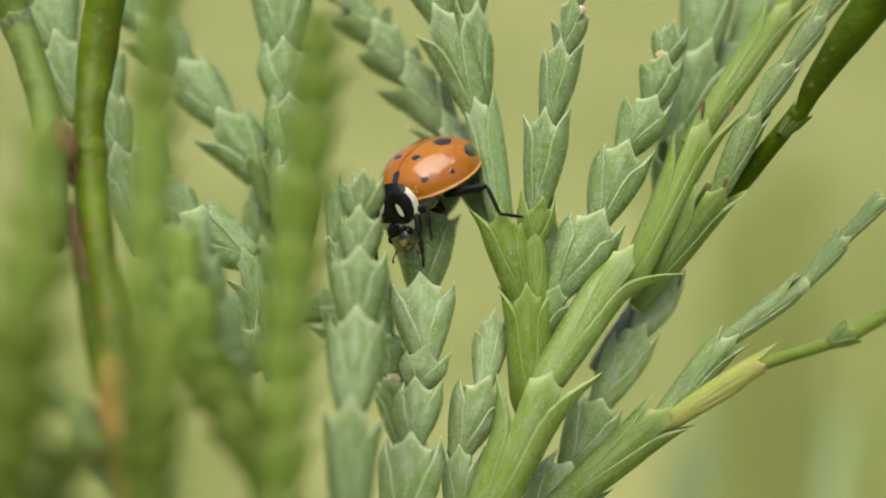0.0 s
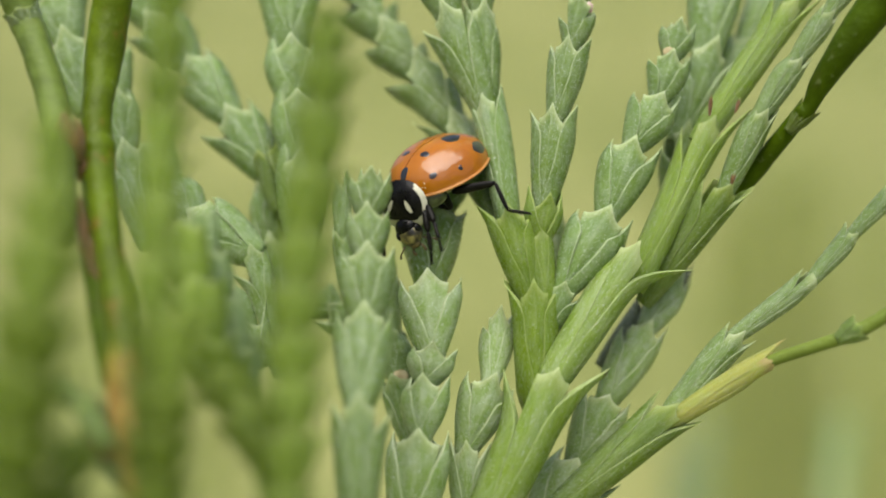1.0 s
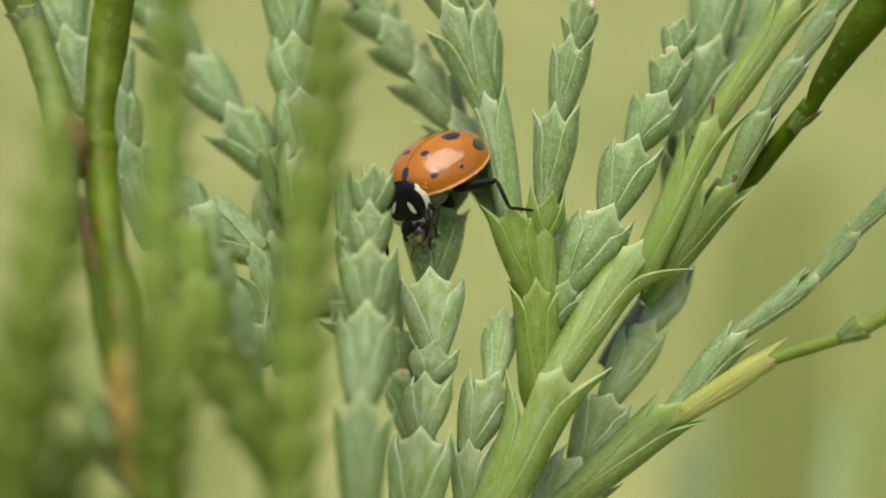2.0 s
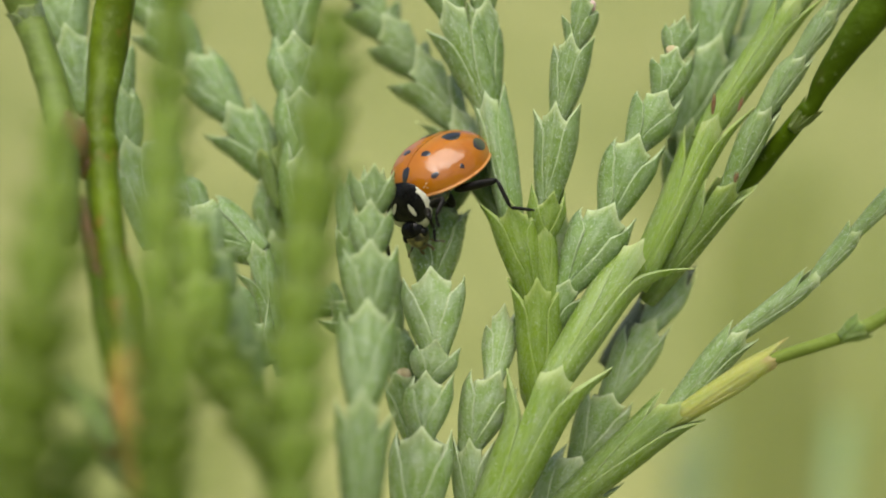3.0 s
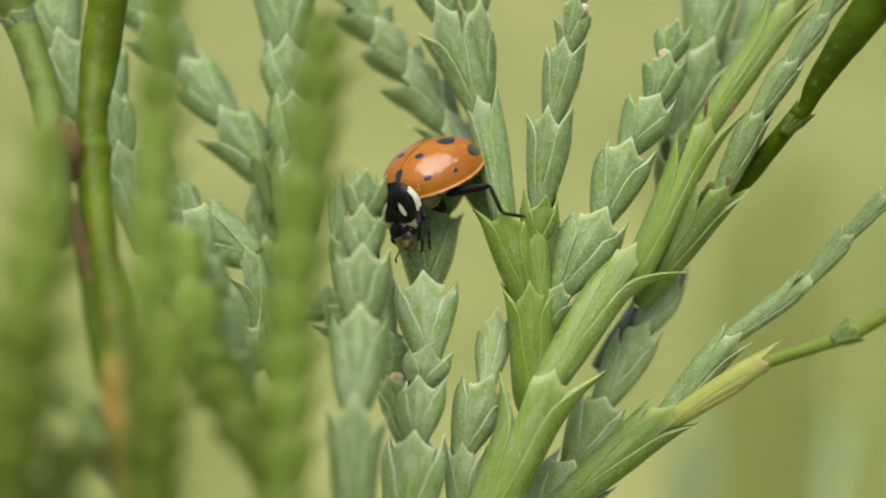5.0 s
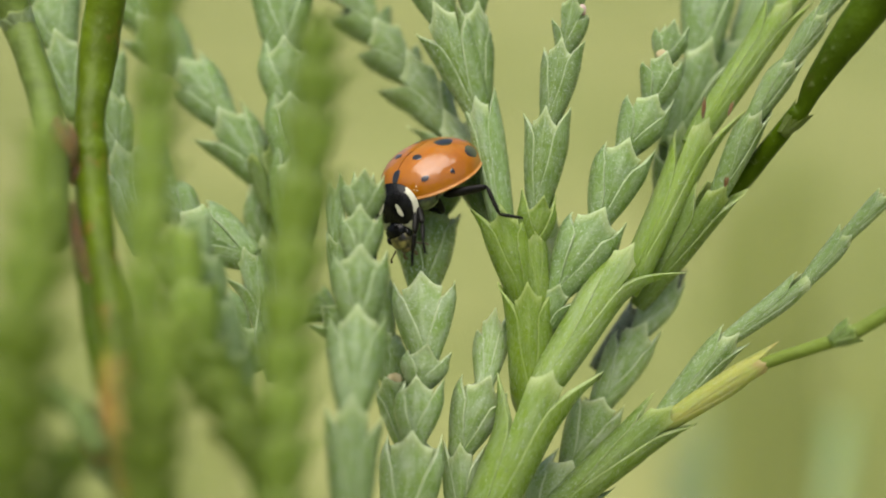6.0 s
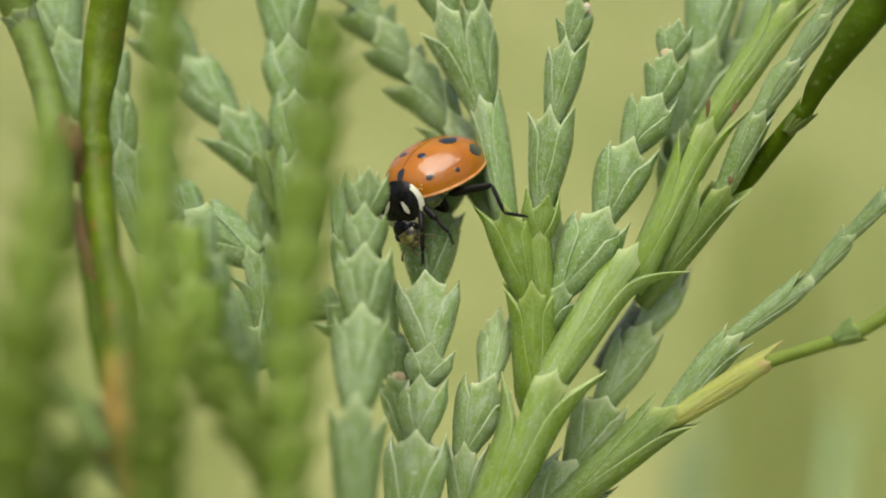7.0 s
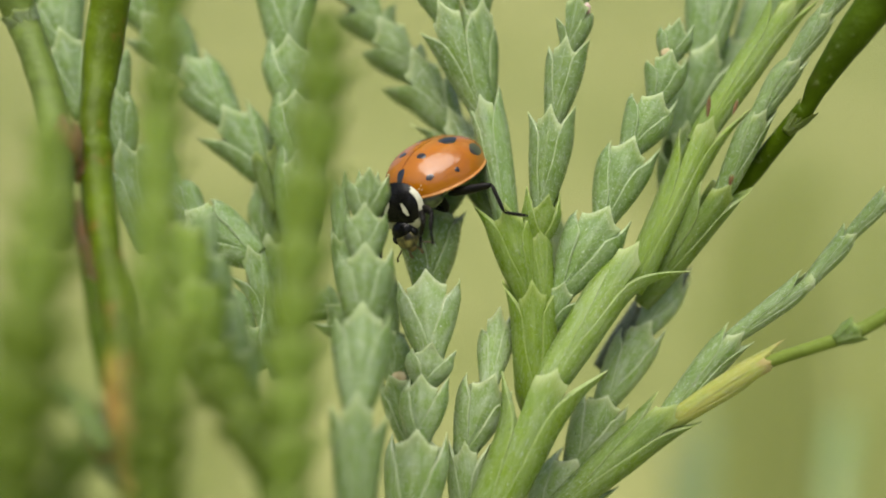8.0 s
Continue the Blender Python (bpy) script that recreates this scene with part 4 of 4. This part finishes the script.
def shell(s, a, lift=0.0):
    """A point of the wing cases: s along, a from 0 at the seam to 90 degrees at the margin (minus: right)."""
    w, h = outline(s)
    t = radians(a)
    sy = math.copysign(abs(math.sin(t)) ** 0.92, t)
    return Vector((-0.45 + 2.05 * s, (w + lift) * sy, (h + lift) * math.cos(t) ** 0.92)) * MM


def wing_case(side):
    bm = bmesh.new()
    rows, cols = 44, 26
    grid = []
    for i in range(rows + 1):
        s = math.sin((i / rows - 0.5) * math.pi) * 0.9995
        line = [bm.verts.new(shell(s, side * (0.35 + 89.65 * j / cols))) for j in range(cols + 1)]
        # the margin turns out into a narrow flange and back under
        p = shell(s, side * 90)
        w, _ = outline(s)
        outward = Vector((0.25 * s, side, 0)).normalized()
        line += [bm.verts.new(p + MM * (outward * 0.05 + Vector((0, 0, -0.03)))), bm.verts.new(p + MM * (outward * 0.05 + Vector((0, 0, -0.09)))),
                 bm.verts.new(p + MM * (outward * -0.12 + Vector((0, 0, -0.07))))]
        grid.append(line)
    for i in range(rows):
        for j in range(len(grid[0]) - 1):
            f = bm.faces.new((grid[i][j], grid[i][j + 1], grid[i + 1][j + 1], grid[i + 1][j]))
            f.material_index = 1 if j >= cols else 0
    bmesh.ops.recalc_face_normals(bm, faces=bm.faces)
    ob = part("wing_case", bm, ELYTRON, beetle, "glossy orange wing case with black spots")
    ob.data.materials.append(RIM)
    return ob


def patch(name, on, material, s0, a0, ds, da, tilt=0.0, power=2.0, lift=0.012, uneven=0.0, label=""):
    """A marking that lies on the wing cases."""
    bm = bmesh.new()
    mid = bm.verts.new(shell(s0, a0, lift))
    rings = []
    for k in range(1, 6):
        r = k / 5
        ring = []
        for q in range(28):
            t = 2 * math.pi * q / 28
            e = (abs(math.cos(t)) ** power + abs(math.sin(t)) ** power) ** (-1 / power)
            e *= 1 + uneven * math.sin(3 * t + 7 * s0) + 0.5 * uneven * math.sin(5 * t + 3 * a0)
            x, y = r * e * math.cos(t), r * e * math.sin(t)
            x, y = x * math.cos(tilt) - y * math.sin(tilt), x * math.sin(tilt) + y * math.cos(tilt)
            ring.append(bm.verts.new(shell(s0 + ds * x, a0 + da * y, lift if k < 5 else 0.002)))
        rings.append(ring)
    for q in range(28):
        bm.faces.new((mid, rings[0][q], rings[0][(q + 1) % 28]))
        for a, b in zip(rings, rings[1:]):
            bm.faces.new((a[q], b[q], b[(q + 1) % 28], a[(q + 1) % 28]))
    bmesh.ops.recalc_face_normals(bm, faces=bm.faces)
    return part(name, bm, material, on, label)


cases = {1: wing_case(1), -1: wing_case(-1)}
for side in (1, -1):
    on = cases[side]
    patch("spot", on, SPOT, 0.47, side * 16, 0.068, 7, uneven=0.05)
    patch("spot", on, SPOT, 0.71, side * 57, 0.060, 6, uneven=0.06)
    patch("spot", on, SPOT, 0.26, side * 71, 0.045, 4.2, uneven=0.15)
    patch("spot", on, SPOT, -0.19, side * 19, 0.19, 11, 0.15, uneven=0.07)
    patch("spot", on, SPOT, -0.46, side * 60, 0.20, 14, 0.5, uneven=0.06)
    patch("pale_patch", on, CREAM, 0.966, side * 34, 0.014, 27, label="cream patch at the shoulder")
patch("scutellar_mark", cases[1], SPOT, 0.88, 0.0, 0.11, 8, uneven=0.04, lift=0.02, label="black mark across the seam")


def blob(name, centre, size, material, parent, label="", seg=20, squash=None, pull=0.0):
    """A rounded body part; pull narrows its front."""
    bm = bmesh.new()
    bmesh.ops.create_uvsphere(bm, u_segments=seg, v_segments=seg // 2 + 2, radius=1.0)
    for v in bm.verts:
        p = v.co
        k = 1 - pull * p.x
        if squash is not None and p.z < 0:
            p.z *= squash
        v.co = Vector((centre[0] + size[0] * p.x, centre[1] + size[1] * p.y * k, centre[2] + size[2] * p.z * k)) * MM
    return part(name, bm, material, parent, label)


blob("belly", (-0.40, 0, -0.05), (1.85, 1.60, 0.62), BELLY, beetle, "rounded dark underside with the leaves' green reflection painted in", 24, pull=0.08)
blob("thorax", (0.92, 0.18, -0.26), (0.72, 1.08, 0.56), BELLY, beetle, "", 20)

# neck shield: a shallow dome, black with a cream border and two cream dashes, in its own space
def facing(at, way, left):
    """A pose in the beetle's space from a place (millimetres), a heading and a left side, all in the fan."""
    x = Vector(way).normalized()
    y = Vector(left)
    y = (y - x * y.dot(x)).normalized()
    m = Matrix((x, y, x.cross(y))).transposed().to_4x4()
    m.translation = Vector(at) / 1000
    return SEAT.inverted() @ m


shield_at = facing((-1.96, -1.72, 2.80), (0.08, 0.24, -1.0), (0.85, -0.48, -0.04))


def shield_point(r, t, lift=0.0):
    """r from 0 in the middle to 1 at the border, t round it from the front (0)."""
    c, n = math.cos(t), math.sin(t)
    c2, n2 = math.copysign(abs(c) ** 0.85, c), math.copysign(abs(n) ** 0.85, n)
    notch = 0.13 * math.exp(-(math.atan2(n, c) / 0.55) ** 2)
    x, y = r * c2 * (1 - notch), r * n2
    w = 1.00 * (1 - 0.22 * max(0, x) ** 2 - 0.10 * max(0, -x) ** 2)
    rise = 0.36 * (1 - r ** 2.2) + lift
    return Vector((0.96 * x + 0.86, y * w, rise - 0.30 - 0.05 * max(0, x) ** 2)) * MM


def shield():
    bm = bmesh.new()
    rings, m = 30, 72
    top = bm.verts.new(shield_point(0, 0))
    grid = [[bm.verts.new(shield_point(k / rings, 2 * math.pi * q / m)) for q in range(m)] for k in range(1, rings + 1)]
    rim = [bm.verts.new(shield_point(0.97, 2 * math.pi * q / m, -0.14)) for q in range(m)]
    low = bm.verts.new(shield_point(0, 0, -0.55))
    for q in range(m):
        p = (q + 1) % m
        bm.faces.new((top, grid[0][q], grid[0][p]))
        for k in range(rings - 1):
            f = bm.faces.new((grid[k][q], grid[k + 1][q], grid[k + 1][p], grid[k][p]))
            t = 2 * math.pi * (q + 0.5) / m
            r = (k + 1.5) / rings
            t = math.atan2(math.sin(t), math.cos(t))
            edge = 0.82 + 0.04 * math.exp(-((abs(t) - 1.35) / 0.18) ** 2) - 0.24 * math.exp(-(t / 0.95) ** 4)
            if abs(t) > 2.45:
                edge += (abs(t) - 2.45) * 0.8
            if r > edge:
                f.material_index = 1
        bm.faces.new((grid[-1][q], rim[q], rim[p], grid[-1][p]))
        bm.faces.new((rim[q], low, rim[p]))
    bmesh.ops.recalc_face_normals(bm, faces=bm.faces)
    ob = part("neck_shield", bm, BLACK, beetle, "black neck shield with cream border and dashes")
    ob.data.materials.append(CREAM)
    for side in (1, -1):
        bm = bmesh.new()
        mid, ring = None, []
        for q in range(21):
            s = 2 * math.pi * q / 20
            e = 0.0 if q == 20 else 1.0
            x = -0.06 + e * 0.22 * math.cos(s)
            y = side * (0.36 + 0.55 * (x + 0.06)) + e * 0.085 * math.sin(s) * (1 + 0.3 * math.cos(s))
            v = bm.verts.new(shield_point(math.hypot(x, y), math.atan2(y, x), 0.025))
            ring.append(v)
        mid = ring.pop()
        for q in range(20):
            bm.faces.new((mid, ring[q], ring[(q + 1) % 20]))
        bmesh.ops.recalc_face_normals(bm, faces=bm.faces)
        part("dash", bm, CREAM, ob, "cream dash")
    return ob


neck = shield()
neck.matrix_basis = shield_at

# head, in its own space: x forwards
head_at = facing((-1.54, -1.02, 0.98), (0.30, -0.35, -0.85), (0.85, -0.40, 0.45))
head = blob("head", (0.30, 0, -0.05), (0.46, 0.48, 0.36), FACE, beetle, "small black and yellow head", 22, pull=0.15)
head.matrix_basis = head_at
for side in (1, -1):
    blob("eye", (0.24, side * 0.39, 0.08), (0.18, 0.12, 0.18), BLACK, head, "dark bulging eye", 16)
    bm = bmesh.new()
    tube(bm, [Vector(p) * MM for p in ((0.60, side * 0.40, -0.10), (0.74, side * 0.58, -0.12), (0.80, side * 0.74, -0.20), (0.88, side * 0.80, -0.30))],
         [0.035 * MM, 0.028 * MM, 0.032 * MM, 0.042 * MM], 8)
    part("antenna", bm, PALP, head, "short amber antenna")
    bm = bmesh.new()
    tube(bm, [Vector(p) * MM for p in ((0.74, side * 0.16, -0.22), (0.88, side * 0.24, -0.28), (0.97, side * 0.22, -0.36), (1.01, side * 0.21, -0.38))],
         [0.05 * MM, 0.055 * MM, 0.07 * MM, 0.025 * MM], 8)
    part("palp", bm, PALP, head)
blob("crown", (0.02, 0, 0.08), (0.40, 0.46, 0.33), BLACK, head, "black crown", 18)
blob("mouth", (0.70, 0, -0.12), (0.15, 0.22, 0.15), PALP, head, "amber mouthparts", 14)
for p in ((0.90, 66, 1), (0.86, 60, 1), (0.88, 72, 1), (-0.97, 50, 1), (-0.80, 10, -1)):
    q = shell(p[0], p[1]) / MM
    blob("pollen_grain", q, (0.022, 0.022, 0.022), GRIT, cases[1], "pale grain", 8)


def segment(name, length, r0, r1, material, parent, flat=0.75, bend=0.0, spines=0):
    """A leg joint along x, thickest a third along."""
    bm = bmesh.new()
    pts, rad = [], []
    for i in range(9):
        u = i / 8
        pts.append(Vector((u * length, 0, bend * math.sin(math.pi * u))) * MM)
        rad.append((r0 + (r1 - r0) * u + 0.25 * r0 * math.sin(math.pi * u)) * MM * (0.6 if i in (0, 8) else 1))
    tube(bm, pts, rad, 10)
    for v in bm.verts:
        v.co.y *= flat
    for k in range(spines):
        u = 0.55 + 0.45 * k / spines
        s = 1 if k % 2 else -1
        p = Vector((u * length, s * r1 * 0.5, 0)) * MM
        tube(bm, [p, p + Vector((0.12, s * 0.10, -0.02)) * MM], [0.018 * MM, 0.004 * MM], 5)
    return part(name, bm, material, parent)


def aim(at, to, up=Vector((0, 0, 1))):
    """A pose at a point with x towards another."""
    x = (to - at).normalized()
    y = up.cross(x)
    y = y.normalized() if y.length > 1e-6 else x.orthogonal().normalized()
    m = Matrix((x, y, x.cross(y))).transposed().to_4x4()
    m.translation = at
    return m


def knee(hip, foot, l1, l2, pole):
    """Where a two-joint leg bends."""
    way = foot - hip
    d = min(way.length, 0.995 * (l1 + l2))
    way.normalize()
    a = (l1 * l1 - l2 * l2 + d * d) / (2 * d)
    up = (pole - way * pole.dot(way)).normalized()
    return hip + way * a + up * math.sqrt(max(0, l1 * l1 - a * a))


def make_leg(name, l1, l2, l3, r, label):
    thigh = segment(name, l1, r * 1.25, r, LEG, beetle, 0.8)
    tagged(thigh, label)
    shin = segment("shin", l2, r * 0.75, r * 0.6, LEG, thigh, 0.8, spines=4)
    foot = segment("foot", l3, r * 0.55, r * 0.35, LEG, thigh, 0.7, spines=5)
    return thigh, shin, foot


def leg_poses(hip, toe, l1, l2, l3, pole, lift):
    """Thigh in the beetle's space; shin and foot in the thigh's."""
    heel = toe + lift.normalized() * l3 * MM
    k = knee(hip, heel, l1 * MM, l2 * MM, pole)
    thigh = aim(hip, k)
    heel = k + (heel - k).normalized() * l2 * MM
    inv = thigh.inverted()
    return thigh, inv @ aim(k, heel), inv @ aim(heel, toe)


def seat_point(x, y, z):
    """A place in the fan, in millimetres, in the beetle's space."""
    return SEAT.inverted() @ (Vector((x, y, z)) / 1000)


def still_leg(name, hip, toe, sizes, pole, lift, label):
    joints = make_leg(name, *sizes[:3], sizes[3], label)
    for ob, m in zip(joints, leg_poses(hip, toe, *sizes[:3], pole, lift)):
        ob.matrix_basis = m


# the near hind leg reaches to the next twig; the far legs hold the twig below
still_leg("hind_leg", seat_point(0.40, -1.05, 2.50), seat_point(3.82, -1.95, 1.52), (1.66, 1.10, 0.86, 0.115),
          seat_point(2.3, -1.8, 6.0) - seat_point(2.3, -1.8, 1.6), seat_point(0, 0, 0.14) - seat_point(1.0, 0.0, 0), "black hind leg stretched to a twig")
still_leg("hind_leg", Vector((-0.55, -1.0, -0.25)) * MM, Vector((-1.7, -1.5, -1.3)) * MM, (1.2, 1.1, 0.5, 0.18), Vector((0, -1, 0.3)), Vector((0.3, 0, 1)), "black hind leg under the body")
still_leg("middle_leg", Vector((0.45, -1.0, -0.25)) * MM, seat_point(-2.62, 0.6, -0.38), (1.3, 1.2, 0.6, 0.17), Vector((0.3, -1, 0.2)), Vector((0, 0.3, 1)), "black middle leg")
still_leg("middle_leg", Vector((0.45, 0.70, -0.40)) * MM, seat_point(-0.15, 0.9, 1.45), (0.9, 0.85, 0.5, 0.12), Vector((0, 1, -0.2)), Vector((0, 0, 1)), "black middle leg")

FORE = (0.79, 0.70, 0.46, 0.112)
near_leg = make_leg("front_leg", *FORE[:3], FORE[3], "black front leg rubbing the mouth")
far_leg = make_leg("front_leg", *FORE[:3], FORE[3], "black front leg before the mouth")
# seconds, then the toes of the near and the far front leg in the fan (millimetres)
TOES = [
    (0, -0.11, -2.9, 0.55, -0.47, -2.3, -0.97),
    (0.5, -0.31, -2.9, 0.57, -1.19, -2.3, -1.12),
    (1, -0.02, -2.9, -0.26, -0.46, -2.3, -0.99),
    (1.5, -0.27, -2.9, -0.01, -0.63, -2.3, -0.49),
    (3, -0.32, -2.9, 0.91, -0.52, -2.3, 0.32),
    (3.5, 0.84, -2.9, 1.07, -0.61, -2.3, -0.01),
    (4, 0.96, -2.9, 0.9, -0.61, -2.3, -0.02),
    (4.5, 0.06, -2.9, 0.15, -0.55, -2.3, 0.05),
    (6, -0.36, -2.9, -0.09, -0.92, -2.3, -0.62),
    (6.5, 0.31, -2.9, -0.2, -0.53, -2.3, -0.79),
    (7, 0.72, -2.9, 0.02, -0.68, -2.3, -0.63),
    (7.5, -0.32, -2.9, 0.65, -0.97, -2.3, -0.05),
    (8, -0.26, -2.9, 0.28, -0.8, -2.3, 0.09),
]
# seconds, nod and turn of the neck shield, nod and turn of the head, forward reach
NODS = [
    (0.0, 0, 0, 0, 0, 0), (0.5, 0, 0, 2, 0, 0), (1.0, 0, 0, 0, 0, 0), (1.5, 3, 2, -6, 8, 0.02), (3.0, 6, -1, 14, -6, 0.13), (3.5, 5, -2, 16, -8, 0.11), (4.0, 2, -1, 10, -4, 0.08),
    (4.5, 1, 0, 6, 0, 0.05), (6.0, -1, 0, 6, -2, 0.03), (6.5, 0, 2, 0, 4, 0), (7.0, 2, 2, -4, 6, 0), (7.5, -1, 1, 2, 4, 0.02), (8.0, 0, 0, 6, -2, 0.04),
]
# seconds, slide of the body on the twig (millimetres), nod
SHIFTS = [
    (0, -0.035, 0.019, -0.0),
    (0.5, -0.020, -0.008, -0.1),
    (1, 0.000, -0.000, -0.0),
    (1.5, -0.040, 0.024, 1.2),
    (3, -0.057, 0.007, 2.5),
    (3.5, -0.037, -0.031, 1.3),
    (4, -0.050, 0.002, 1.5),
    (4.5, -0.040, -0.003, -1.0),
    (6, -0.061, -0.019, -1.4),
    (6.5, -0.031, 0.002, -2.6),
    (7, -0.041, -0.019, -1.2),
    (7.5, -0.016, -0.041, -1.7),
    (8, -0.065, -0.018, -0.5),
]


def motions():
    walk(beetle, [(t, FAN @ Matrix.Translation(Vector((x, 0, z)) / 1000) @ SEAT @ pose(0, 0, 0, 0, nod, 0)) for t, x, z, nod in SHIFTS])
    walk(neck, [(t, shield_at @ pose(reach * MM, 0, 0, 0, n, w)) for t, n, w, _, _, reach in NODS])
    walk(head, [(t, shield_at @ pose(reach * MM, 0, 0, 0, n, w) @ shield_at.inverted() @ head_at @ pose(0.4 * reach * MM, 0, 0, 0, m, v)) for t, n, w, m, v, reach in NODS])
    near, far = [], []
    for t, *p in TOES:
        near.append((t, leg_poses(seat_point(-0.66, -1.95, 1.86), seat_point(*p[:3]), *FORE[:3], Vector((0.4, 1, 0.1)), seat_point(0, -0.2, 1) - seat_point(0.2, 0, 0))))
        far.append((t, leg_poses(seat_point(-0.78, -2.1, 1.66), seat_point(*p[3:]), *FORE[:3], Vector((0.8, 0.9, -0.1)), seat_point(0, -0.1, 1) - seat_point(0, 0, 0))))
    for joints, rows in ((near_leg, near), (far_leg, far)):
        for k, ob in enumerate(joints):
            walk(ob, [(t, poses[k]) for t, poses in rows])


motions()
